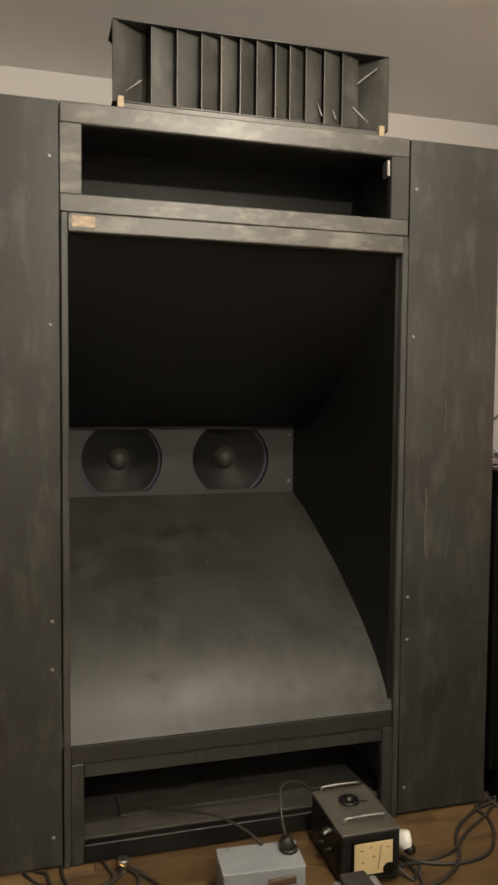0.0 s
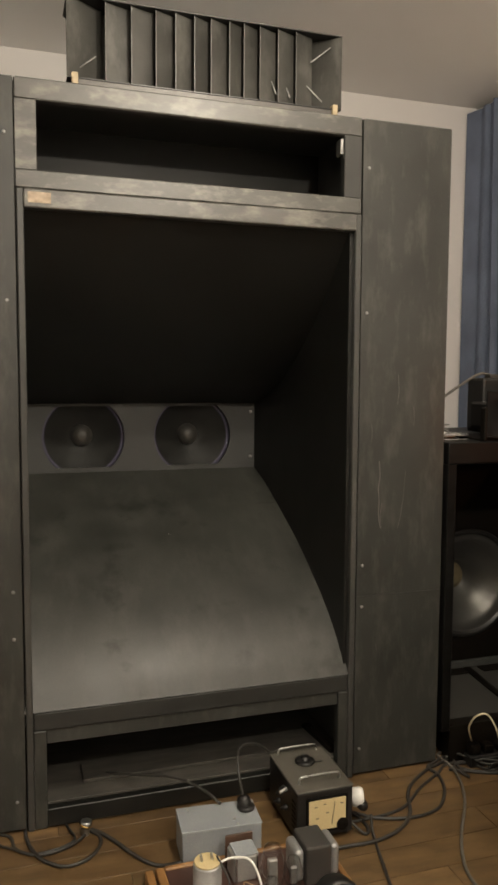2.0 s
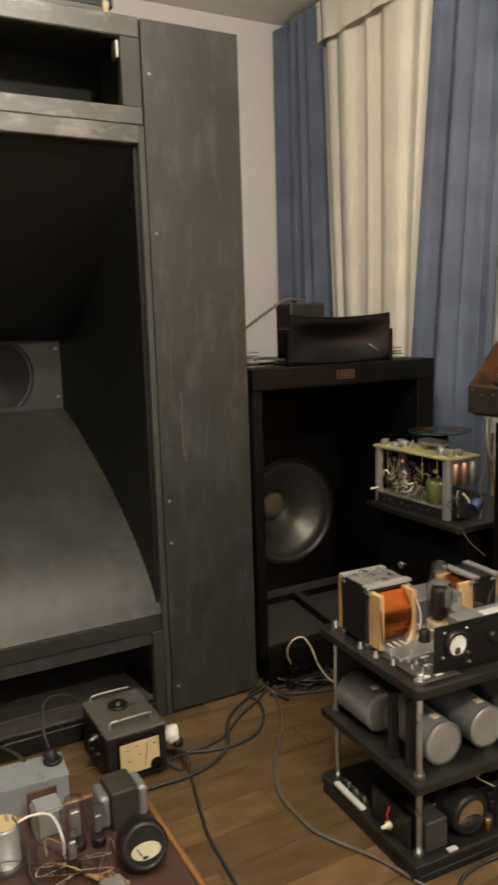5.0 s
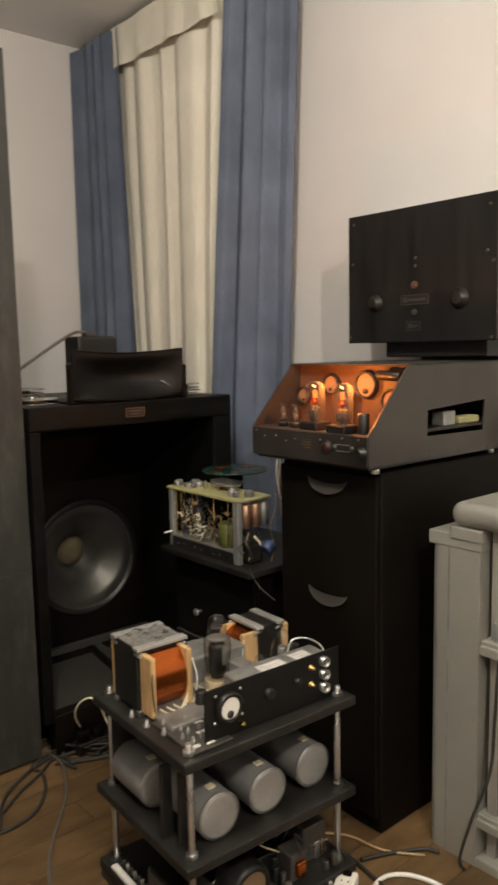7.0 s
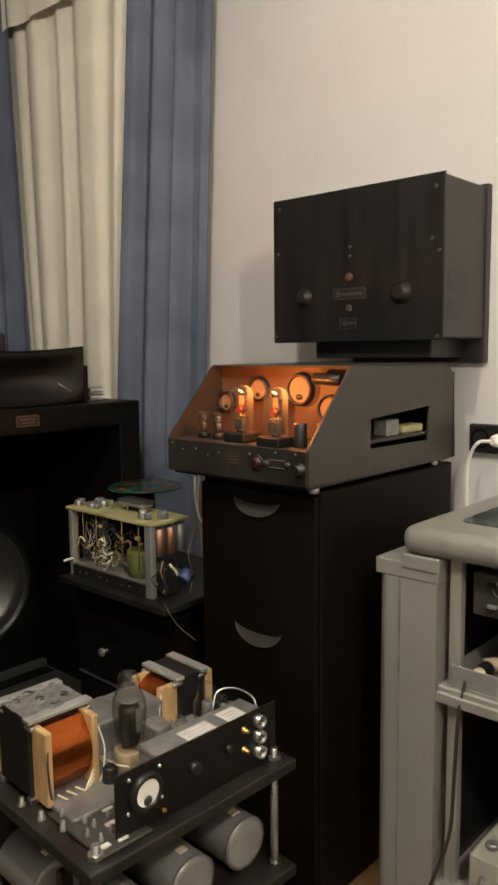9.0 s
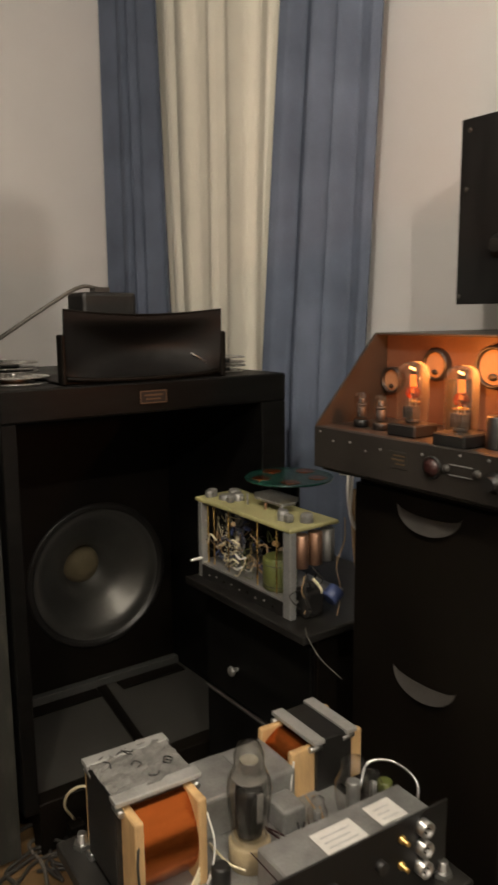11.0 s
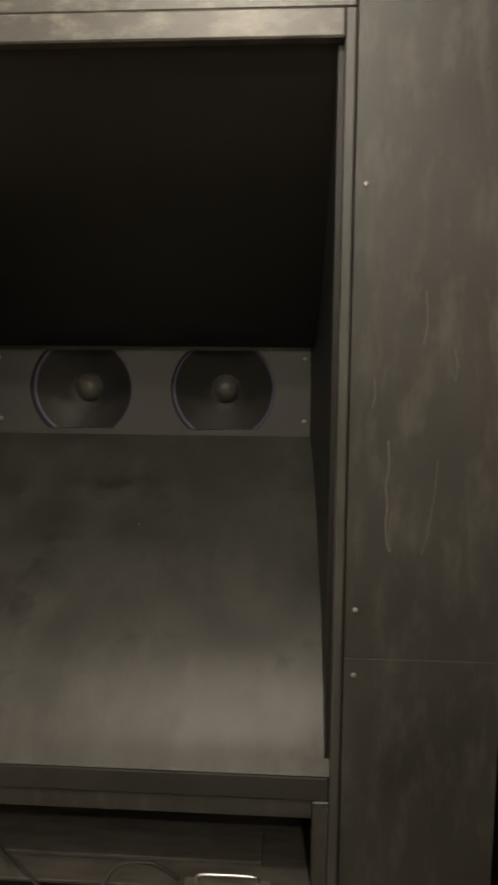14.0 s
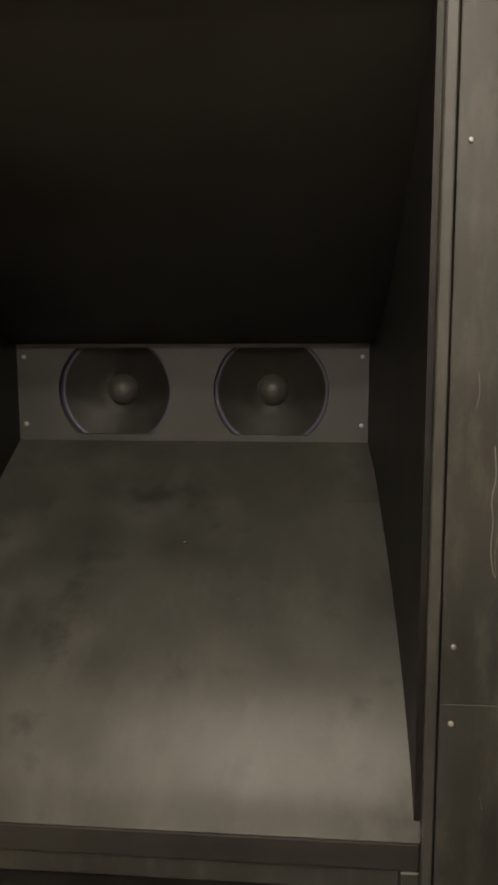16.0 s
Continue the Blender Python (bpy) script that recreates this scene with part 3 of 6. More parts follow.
# ---- curtains ----
def curtain(name, y0, y1, z0, z1, x, waves, amp, material, label, taper=0.0, skew=0.0, seed=1, back=0.0, bow=0.0, group="curtains on the window"):
    rnd = random.Random(seed)
    ph = [rnd.uniform(0, 6.28) for _ in range(4)]
    rows = []
    n = int(waves * 14)
    for k in range(13):
        f = k / 12
        z = z0 + (z1 - z0) * f
        row = []
        for i in range(n + 1):
            u = i / n
            y = y0 + (y1 - y0) * (u + 0.010 * math.sin(5 * f + 9 * u))
            y += min(1 - f, 0.64) * (taper * (u - 0.5) * (y1 - y0) + skew)
            a = amp * (0.7 + 0.3 * math.sin(2.1 * f + ph[0]))
            uu = u + 0.035 * math.sin(7.3 * u + ph[2]) + 0.02 * math.sin(17 * u + ph[0])
            w = a * math.sin(2 * math.pi * waves * uu + ph[1] + 0.4 * math.sin(1.7 * f + 4 * u)) + 0.55 * a * math.sin(2 * math.pi * waves * 0.43 * u + ph[3] + 0.6 * f) + 0.2 * a * math.sin(2 * math.pi * waves * 2.3 * uu + ph[3])
            row.append((x + w * (1 - 0.45 * u * u if bow else 1) + bow * u ** 1.5, y, z))
        for i in range(1, 6):
            if back:
                row.append((row[n][0] + back * i / 5, row[n][1] + back * (i / 5) ** 1.3, z))
        rows.append(row)
    return solo(name, sheet(rows, 0.002), material, label, "curtain", group)


curtain("curtain", 4.0 - 0.02, 3.52, 0.04, 3.05, 2.672, 4.2, 0.020, M_BLUE, "dusty blue pleated curtain hanging in the room corner", 0.3, -0.069, seed=3)
curtain("curtain", 3.72, 2.700, 0.04, 3.055, 2.735, 6, 0.022, M_LINEN, "cream white pleated curtain between two blue ones", -0.38, seed=5)
curtain("curtain", 2.700, 2.440, 0.04, 3.05, 2.692, 4, 0.027, M_BLUE, "dusty blue pleated curtain hanging beside the white wall", 0.50, 0.215, seed=8, back=0.05, bow=0.18)
curtain("valance", 3.60, 2.74, 2.865, 3.06, 2.69, 4, 0.009, M_LINEN, "short cream valance over the cream curtain", seed=9)
solo("curtain_rail", rod((2.72, 2.30, 3.065), (2.72, 3.98, 3.065), 0.012), M_WHITE, "white curtain rail under the ceiling", "rail")

# ---- big cabinet in the corner ----
cab = thing("speaker_cabinet", (2.10, 2.9, 0), "large black open-fronted loudspeaker cabinet on a low stand", "loudspeaker")
CX0, CX1, CY, CY1 = 1.655, 2.535, 2.52, 3.35
part("top_board", box(CX0, CX1, CY, CY1, 1.18, 1.265, 0.006, 2), M_EBON, cab)
part("side_board", box(CX0, CX0 + 0.04, CY + 0.002, CY1, 0.13, 1.1805, 0.003), M_EBON, cab)
part("side_board", box(CX1 - 0.09, CX1, CY + 0.002, CY1, 0.13, 1.1805, 0.003), M_EBON, cab)
part("back_board", box(CX0 + 0.04, CX1 - 0.09, 3.30, CY1, 0.13, 1.18, 0), M_EBONY, cab)
part("bottom_board", box(CX0 + 0.04, CX1 - 0.09, CY + 0.06, 3.30, 0.12, 0.140, 0.002), M_FLOOR2, cab, "dull grey bottom board")
part("front_rail", box(CX0 + 0.04, CX1 - 0.09, CY + 0.004, CY + 0.06, 0.0, 0.150, 0.003), M_EBONY, cab)
part("plinth", box(CX0 + 0.06, CX1 - 0.06, CY + 0.062, CY1 - 0.05, 0.0, 0.12, 0.003), M_EBONY, cab)
part("baffle_rail", box(CX0 + 0.045, CX1 - 0.095, 3.055, 3.085, 0.1405, 0.168, 0.002), M_BOARD, cab)
# These two dark strips stand in for the shadow gap before the rail.
part("felt_strip", box(1.745, 2.095, 2.985, 3.045, 0.1405, 0.146, 0.001), M_EBONY, cab)
part("felt_strip", box(2.175, CX1 - 0.11, 2.985, 3.045, 0.1405, 0.146, 0.001), M_EBONY, cab)
# This one is the dark bar running forward from the rail.
part("felt_strip", prism([(2.100, 3.045), (2.135, 3.045), (2.080, 2.66), (2.050, 2.66)], [], "z", 0.1405, 0.148), M_EBONY, cab)
DC, DR, DY = (2.150, 0.535), 0.245, 3.10
ring = [(DC[0] + DR * math.cos(2 * math.pi * i / 56), DC[1] + DR * math.sin(2 * math.pi * i / 56)) for i in range(56)]
part("baffle", prism([(CX0 + 0.04, 0.14), (CX1 - 0.09, 0.14), (CX1 - 0.09, 1.18), (CX0 + 0.04, 1.18)], [ring], "y", DY, DY + 0.02), M_EBONY, cab)
drv = part("driver", turn([(DR - 0.012, 0.012), (DR, -0.006), (DR + 0.012, -0.006), (DR + 0.018, 0.0), (DR + 0.018, 0.03), (DR - 0.012, 0.03)], (DC[0], DY - 0.002, DC[1]), (0, 1, 0), 60), M_BLACK, cab, "big silver-grey cone driver")
part("cone", turn([(DR - 0.004, 0.0), (DR - 0.014, 0.010), (DR - 0.022, 0.004), (0.19, 0.028), (0.14, 0.064), (0.090, 0.102), (0.066, 0.168), (0.0, 0.175)], (DC[0], DY, DC[1]), (0, 1, 0), 60), M_GREYCONE, drv)
part("dust_cap", turn([(0.072, 0.172), (0.070, 0.155), (0.055, 0.130), (0.03, 0.116), (0.0, 0.112)], (DC[0], DY, DC[1]), (0, 1, 0), 32), M_CAPBROWN, drv, "brown felt dust cap")
part("name_plate", box(2.033, 2.113, CY - 0.003, CY + 0.001, 1.207, 1.240, 0.001), M_PLATE, cab, "small bronze name plate")
for x0, x1, z0, z1 in ((2.033, 2.113, 1.238, 1.241), (2.033, 2.113, 1.206, 1.209), (2.032, 2.035, 1.207, 1.240), (2.111, 2.114, 1.207, 1.240), (2.045, 2.10, 1.226, 1.231), (2.05, 2.095, 1.216, 1.220)):
    part("plate_line", box(x0, x1, CY - 0.0042, CY - 0.0028, z0, z1, 0), M_WORN, cab)

# ---- treble horn on the cabinet ----
th = thing("treble_horn", (2.075, 2.68, 1.265), "black flared treble horn with its driver, on the cabinet", "horn")
hx0, hx1, hz0, hz1, hy = 1.838, 2.316, 1.272, 1.457, 2.545


def mouth(n=25, m=14):
    """The horn's mouth seen from the front: a dished face between bowed edges, rolling out into a lower lip."""
    rows = []
    for j in range(m + 1):
        v = j / m
        row = []
        for i in range(n):
            u = -1 + 2 * i / (n - 1)
            bow = 1 - u * u
            z = (hz0 + 0.004) * (1 - v) + (hz1 - 0.014 * bow) * v - 0.006 * bow * (1 - v)
            y = hy + 0.075 * bow * math.sin(math.pi * min(1, v * 1.15)) ** 0.8 + 0.022 * v * bow - 0.020 * bow * (1 - v) ** 2 + 0.016 * (1 - v) ** 4
            row.append(((hx0 + hx1) / 2 + u * (hx1 - hx0) / 2, y, z))
        rows.append(row)
    return rows


part("flare", sheet(mouth(), 0.005), M_PITCH, th, "dished black horn mouth")
part("lower_lip", sweep([(hx0 + 0.004, hy + 0.012, hz0 + 0.010), (hx0 + 0.08, hy - 0.002, hz0 + 0.004), ((hx0 + hx1) / 2, hy - 0.010, hz0 + 0.001), (hx1 - 0.08, hy - 0.002, hz0 + 0.004), (hx1 - 0.004, hy + 0.012, hz0 + 0.010)], 0.007), M_EBONY, th, "rolled glossy lower lip")
part("upper_edge", sweep([(hx0, hy + 0.002, hz1), (hx0 + 0.1, hy + 0.016, hz1 - 0.009), ((hx0 + hx1) / 2, hy + 0.022, hz1 - 0.014), (hx1 - 0.1, hy + 0.016, hz1 - 0.009), (hx1, hy + 0.002, hz1)], 0.0032), M_EBONY, th)
part("throat", box(1.96, 2.19, hy + 0.11, hy + 0.30, 1.30, 1.41, 0.01), M_PITCH, th)
part("side_bracket", box(1.826, 1.840, hy - 0.004, hy + 0.03, 1.265, 1.395, 0.004), M_EBONY, th)
part("side_bracket", box(2.314, 2.330, hy - 0.004, hy + 0.03, 1.265, 1.395, 0.004), M_EBONY, th)
part("base_plate", box(1.83, 2.32, hy + 0.02, hy + 0.30, 1.265, 1.273, 0.002), M_EBONY, th)
part("driver", box(2.02, 2.20, 2.84, 2.96, 1.275, 1.512, 0.012, 2), M_BLACK, th, "black compression driver box")
part("clamp", box(2.075, 2.125, 2.87, 2.91, 1.510, 1.528, 0.003), M_HAMMER, th)
# Bright rod in place of a highlight on the horn's gloss.
part("strut", rod((2.23, hy + 0.03, 1.335), (2.285, hy + 0.02, 1.30), 0.0025, 8), M_STEEL, th, "thin bright rod standing in for a highlight")
solo("horn_cable", sweep([(2.10, 2.90, 1.525), (2.04, 2.90, 1.528), (1.94, 2.90, 1.475), (1.75, 2.90, 1.358), (1.60, 2.90, 1.275), (1.50, 2.92, 1.245)], 0.006), M_GCABLE, "grey cable leading from the treble horn driver", "cable")


def reel(x, y, z, r, label):
    t = thing("film_reel", (x, y, z), label, "reel", "reels on the cabinet")
    for h in (0.0, 0.016):
        part("flange", turn([(0.0, h), (r, h), (r + 0.001, h + 0.0015), (r, h + 0.003), (0.0, h + 0.003)], (x, y, z), (0, 0, 1), 40), M_FILM, t)
    part("hub", rod((x, y, z + 0.003), (x, y, z + 0.016), r * 0.45, 24), M_TIN, t)
    part("spindle", rod((x, y, z + 0.019), (x, y, z + 0.026), 0.012, 12), M_STEEL, t)
    return t


reel(1.76, 2.72, 1.265, 0.095, "round metal-and-clear film reel lying on the cabinet")
reel(1.80, 2.95, 1.265, 0.11, "round film reel behind another on the cabinet")
reel(1.81, 2.95, 1.291, 0.10, "upper round film reel of a small stack")
reel(2.43, 2.74, 1.265, 0.09, "round film reel beside the treble horn")
reel(2.44, 2.75, 1.291, 0.085, "upper film reel beside the treble horn")

# ---- bedside chest with a bare chassis on it ----
chest = thing("drawer_chest", (2.45, 2.25, 0), "dark stained wooden chest with a drawer and small metal knob", "chest")
part("top", box(2.135, 2.60, 1.955, 2.475, 0.690, 0.712, 0.004, 2), M_SHELF, chest, "dusty black top board")
part("carcass", box(2.205, 2.58, 1.985, 2.465, 0.0, 0.690, 0.003), M_EBONY, chest)
part("drawer_front", box(2.190, 2.206, 1.995, 2.455, 0.385, 0.655, 0.003), M_EBON, chest)
part("door_front", box(2.190, 2.206, 1.995, 2.455, 0.03, 0.368, 0.003), M_EBON, chest)
part("edge_strip", box(2.188, 2.206, 1.99, 2.46, 0.370, 0.376, 0.001), M_HAMMER, chest)
part("knob", turn([(0.006, 0), (0.006, 0.012), (0.014, 0.018), (0.013, 0.026), (0, 0.029)], (2.190, 2.300, 0.483), (-1, 0, 0), 16), M_TIN, chest, "bright metal knob")

cha = thing("valve_chassis", (2.24, 2.26, 0.712), "bare radio chassis with a yellow-green top plate and tangled wiring", "chassis")
gx0, gx1, gy0, gy1, gz = 2.168, 2.325, 2.045, 2.472, 0.940
part("top_plate", box(gx0, gx1, gy0, gy1, gz - 0.012, gz, 0.005, 2), M_YELLOW, cha, "yellow-green painted plate")
part("bottom_plate", box(gx0 + 0.004, gx1 + 0.02, gy0 + 0.004, gy1 - 0.01, 0.750, 0.756, 0.001), M_TIN, cha, "dusty grey inner plate")
part("bottom_skirt", box(gx0 + 0.002, gx0 + 0.006, gy0 + 0.03, gy1 - 0.03, 0.712, 0.750, 0.001), M_SHELF, cha, "black skirt with screw holes")
for k in range(9):
    part("screw_hole", rod((gx0 + 0.0005, gy0 + 0.07 + 0.036 * k, 0.728 + 0.004 * (k % 2)), (gx0 + 0.003, gy0 + 0.07 + 0.036 * k, 0.728 + 0.004 * (k % 2)), 0.003, 8), M_TIN if k % 3 else M_EBONY, cha)
for x, y, wd in ((gx0 + 0.012, gy0 + 0.016, 0.030), (gx0 + 0.012, gy1 - 0.024, 0.020), (gx1 - 0.02, gy1 - 0.024, 0.02)):
    part("corner_post", box(x - 0.010, x + 0.010, y - wd / 2, y + wd / 2, 0.712, gz - 0.012, 0.002), M_ALU, cha, "bare aluminium post")
rnd = random.Random(11)
for y in (2.12, 2.20, 2.33, 2.40, 2.43):
    part("spacer_rod", rod((gx0 + 0.018, y, 0.722), (gx0 + 0.018, y, gz - 0.012), 0.0018, 8), M_BRASS, cha)
for i in range(84):
    p = Vector((gx0 + rnd.uniform(0.015, 0.08), rnd.uniform(gy0 + 0.14, gy1 - 0.04), rnd.uniform(0.775, 0.885)))
    pts = [p]
    for k in range(3):
        pts.append(pts[-1] + Vector((rnd.uniform(-0.015, 0.015), rnd.uniform(-0.04, 0.04), rnd.uniform(-0.045, 0.03))))
    pts = [(max(gx0 - 0.004, q.x), min(gy1 - 0.02, max(gy0 + 0.05, q.y)), min(gz - 0.02, max(0.758, q.z))) for q in pts]
    part("wire", sweep(pts, rnd.choice((0.0009, 0.0012, 0.0017)), 5, 4), rnd.choice((M_CREAM, M_CREAM, M_WHITE, M_TAN, M_CABLE, M_CABLE, M_GREEN, M_TAN, M_BLUECAP)), cha)
for i in range(16):
    y, z, x = rnd.uniform(gy0 + 0.06, gy1 - 0.05), rnd.uniform(0.775, 0.90), gx0 + rnd.uniform(0.03, 0.09)
    part("component", rod((x, y, z), (x + rnd.uniform(-0.01, 0.01), y + rnd.uniform(-0.03, 0.03), z + rnd.uniform(-0.02, 0.025)), rnd.uniform(0.004, 0.008), 10), rnd.choice((M_CREAM, M_TAN, M_HAMMER, M_BLUECAP, M_BLACK)), cha)
for k in range(5):
    y, z = rnd.uniform(gy0 + 0.16, gy1 - 0.09), rnd.uniform(0.79, 0.85)
    part("sleeving", sweep([(gx0 + 0.012, y, z), (gx0 + 0.006, y + 0.02, z + rnd.uniform(-0.02, 0.02)), (gx0 + 0.012, y + 0.045, z + rnd.uniform(-0.03, 0.03))], 0.0028, 7, 5), M_CREAM if k % 3 else M_WHITE, cha, "thick pale sleeving")
part("coil", rod((gx0 + 0.052, 2.150, 0.756), (gx0 + 0.052, 2.150, 0.840), 0.044, 28), M_GREEN, cha, "olive green wound coil")
for h in (0.768, 0.822):
    part("coil_band", rod((gx0 + 0.052, 2.150, h), (gx0 + 0.052, 2.150, h + 0.002), 0.0445, 28), M_CABLE, cha)
for x, y in ((gx0 + 0.045, gy0 + 0.012), (gx0 + 0.09, gy0 + 0.014), (gx0 + 0.135, gy0 + 0.02)):
    part("capacitor", rod((x, y, 0.835), (x, y, 0.918), 0.018, 20), M_PINK if x < 2.27 else M_TIN, cha, "copper-coloured can")
part("transformer", box(gx0 + 0.03, gx0 + 0.09, gy0 - 0.025, gy0 + 0.03, 0.714, 0.785, 0.012, 3), M_BLACK, cha)
part("blue_capacitor", rod((gx0 + 0.095, gy0 - 0.03, 0.755), (gx0 + 0.125, gy0 - 0.03, 0.775), 0.022, 18), M_BLUECAP, cha, "blue-sleeved capacitor")
for k in range(8):
    q = Vector((gx0 + rnd.uniform(0.01, 0.13), gy0 - rnd.uniform(0.0, 0.03), rnd.uniform(0.725, 0.75)))
    pts = [q] + [q + Vector((rnd.uniform(-0.03, 0.03), rnd.uniform(-0.025, 0.02), 0.03 * j + rnd.uniform(-0.012, 0.012))) for j in (1, 2, 3)]
    part("loom", sweep(pts, rnd.choice((0.0015, 0.002, 0.004)), 7, 5), (M_CABLE, M_CABLE, M_TAN, M_CABLE, M_EBONY, M_CREAM, M_CABLE, M_EBONY)[k], cha)
for x, y, h, r in ((2.20, 2.44, 0.018, 0.014), (2.22, 2.39, 0.014, 0.02), (2.24, 2.36, 0.020, 0.016), (2.21, 2.125, 0.026, 0.015), (2.245, 2.075, 0.022, 0.017), (2.27, 2.42, 0.016, 0.018)):
    part("valve_socket", turn([(r, 0), (r, h * 0.6), (r * 0.8, h), (0, h)], (x, y, gz), (0, 0, 1), 14), rnd.choice((M_TIN, M_MICA)), cha)
for y, z0, sz in ((2.44, 0.0, 0.022), (2.35, 0.0, 0.018), (2.10, 0.0, 0.020)):
    part("knob", box(gx0 + 0.03, gx0 + 0.03 + sz, y - sz / 2, y + sz / 2, gz, gz + sz, 0.003), M_MICA, cha, "dull plastic knob")
cond = part("tuning_block", box(2.244, 2.290, 2.170, 2.290, gz + 0.016, gz + 0.024, 0.002), M_TIN, cha, "bright tuning block")
for k in range(8):
    part("fin", box(2.238, 2.297, 2.172 + k * 0.0155, 2.174 + k * 0.0155, gz + 0.024, gz + 0.037, 0), M_STEEL, cond)
    part("pin", rod((2.238 + 0.014 * (k % 4), 2.172 + k * 0.0155, gz), (2.238 + 0.014 * (k % 4), 2.172 + k * 0.0155, gz + 0.017), 0.003, 8), M_PINK if k % 3 else M_TIN, cond)
for y in (2.155, 2.305):
    part("block_post", rod((2.232, y, gz), (2.232, y, gz + 0.030), 0.003, 10), M_TIN, cond)
part("terminal", rod((gx0 - 0.03, gy1 - 0.025, 0.765), (gx0 + 0.004, gy1 - 0.03, 0.768), 0.004, 10), M_WHITE, cha)
dial = thing("tuning_drum", (2.397, 2.333, 0.712), "round green tuning drum with copper windows behind the chassis", "dial")
part("drum", rod((2.397, 2.333, 0.712), (2.397, 2.333, 0.985), 0.03, 24), M_EBONY, dial)
part("disc", turn([(0, 0), (0.124, 0), (0.126, 0.003), (0.124, 0.006), (0, 0.006)], (2.397, 2.333, 0.985), (0, 0, 1), 40), mat("dark_green_enamel", (0.008, 0.045, 0.035), 0.25, var=0.2), dial)
for a in range(5):
    an = 2 * math.pi * a / 5 + 0.3
    part("window", rod((2.397 + 0.082 * math.cos(an), 2.333 + 0.082 * math.sin(an), 0.991), (2.397 + 0.082 * math.cos(an), 2.333 + 0.082 * math.sin(an), 0.9925), 0.027, 20), M_COPPER, dial)
for k, (m, r, pts) in enumerate(((M_TAN, 0.006, [(2.345, 2.01, 1.02), (2.335, 2.005, 0.94), (2.335, 1.995, 0.85), (2.345, 1.985, 0.78), (2.37, 1.975, 0.718)]),
                                 (M_WHITE, 0.004, [(2.33, 2.02, 1.08), (2.325, 2.015, 1.00), (2.335, 2.00, 0.93), (2.38, 1.965, 0.85)]),
                                 (M_WHITE, 0.004, [(2.34, 2.03, 1.09), (2.335, 2.02, 0.97), (2.35, 2.00, 0.90), (2.40, 1.955, 0.82)]),
                                 (M_WHITE, 0.003, [(2.33, 2.00, 1.10), (2.322, 2.00, 1.02), (2.318, 1.995, 0.95), (2.335, 1.965, 0.90), (2.36, 1.92, 0.86)]),
                                 (M_TAN, 0.0014, [(2.32, 2.02, 0.95), (2.30, 2.00, 0.90), (2.28, 2.005, 0.84), (2.30, 2.01, 0.77), (2.27, 1.99, 0.72)]),
                                 (M_GCABLE, 0.0012, [(2.17, 1.99, 0.716), (2.145, 1.952, 0.712), (2.155, 1.92, 0.67), (2.18, 1.875, 0.63)]))):
    solo("lead", sweep(pts, r), m, "loose insulated lead hanging by the chassis", "cable", "loose leads by the chassis")

# ---- tall dark cabinet with the sloping valve amplifier ----
tall = thing("tall_cabinet", (2.55, 1.66, 0), "tall black lacquered cabinet with half-moon grips", "cabinet")
part("body", box(2.215, 2.88, 1.46, 1.865, 0.0, 1.095, 0.004), M_EBONY, tall)
part("door", box(2.198, 2.214, 1.465, 1.86, 0.05, 1.085, 0.003), M_EBONY, tall)
for zc in (1.062, 0.716):
    rows = []
    for k in range(6):
        f = k / 5
        rows.append([(2.1972 - 0.010 * math.sin(math.pi * i / 24) * f ** 1.6, 1.655 + 0.080 * math.cos(math.pi + math.pi * i / 24), zc + (0.016 + 0.032 * f) * math.sin(math.pi + math.pi * i / 24)) for i in range(25)])
    part("grip", sheet(rows, 0.001), M_HAMMER, tall, "half-moon grip catching the light")

amp = thing("valve_amplifier", (2.48, 1.68, 1.095), "sloping brown-black metal valve amplifier case with glowing valves", "amplifier")
ay0, ay1 = 1.442, 1.922
M_AMPSIDE = mat("dark_brown_grey_enamel", (0.040, 0.034, 0.029), 0.42, var=0.18, scale=6, bump=0.15, grain=300)
side = [(2.138, 1.120), (2.138, 1.208), (2.312, 1.398), (2.80, 1.398), (2.845, 1.36), (2.86, 1.115)]
slot = [(2.40, 1.185), (2.695, 1.180), (2.70, 1.278), (2.40, 1.262)]
part("side_panel", prism(side, [slot], "y", ay0, ay0 + 0.006), M_AMPSIDE, amp, "grey side panel with a cut-out")
part("side_panel", prism(side, [], "y", ay1 - 0.006, ay1), M_AMPBROWN, amp)
part("top_panel", box(2.312, 2.80, ay0, ay1, 1.393, 1.399, 0.002), M_AMPSIDE, amp)
part("back_panel", box(2.84, 2.85, ay0, ay1, 1.115, 1.37, 0.002), M_AMPSIDE, amp)
part("deck", box(2.145, 2.84, ay0 + 0.006, ay1 - 0.006, 1.196, 1.206, 0.001), M_AMPBROWN, amp, "brown deck plate")
part("front_apron", box(2.134, 2.144, ay0, ay1, 1.118, 1.207, 0.003), M_AMPBROWN, amp)
part("base", box(2.15, 2.84, ay0 + 0.01, ay1 - 0.01, 1.11, 1.118, 0.001), M_BLACK, amp)
for y in (ay0 + 0.03, ay1 - 0.03):
    for x in (2.20, 2.78):
        part("foot", rod((x, y, 1.095), (x, y, 1.112), 0.014, 12), M_STEEL, amp)
part("meter_panel", box(2.345, 2.353, ay0 + 0.006, ay1 - 0.006, 1.206, 1.393, 0.001), M_RUST, amp, "brown meter panel lit by the valves")
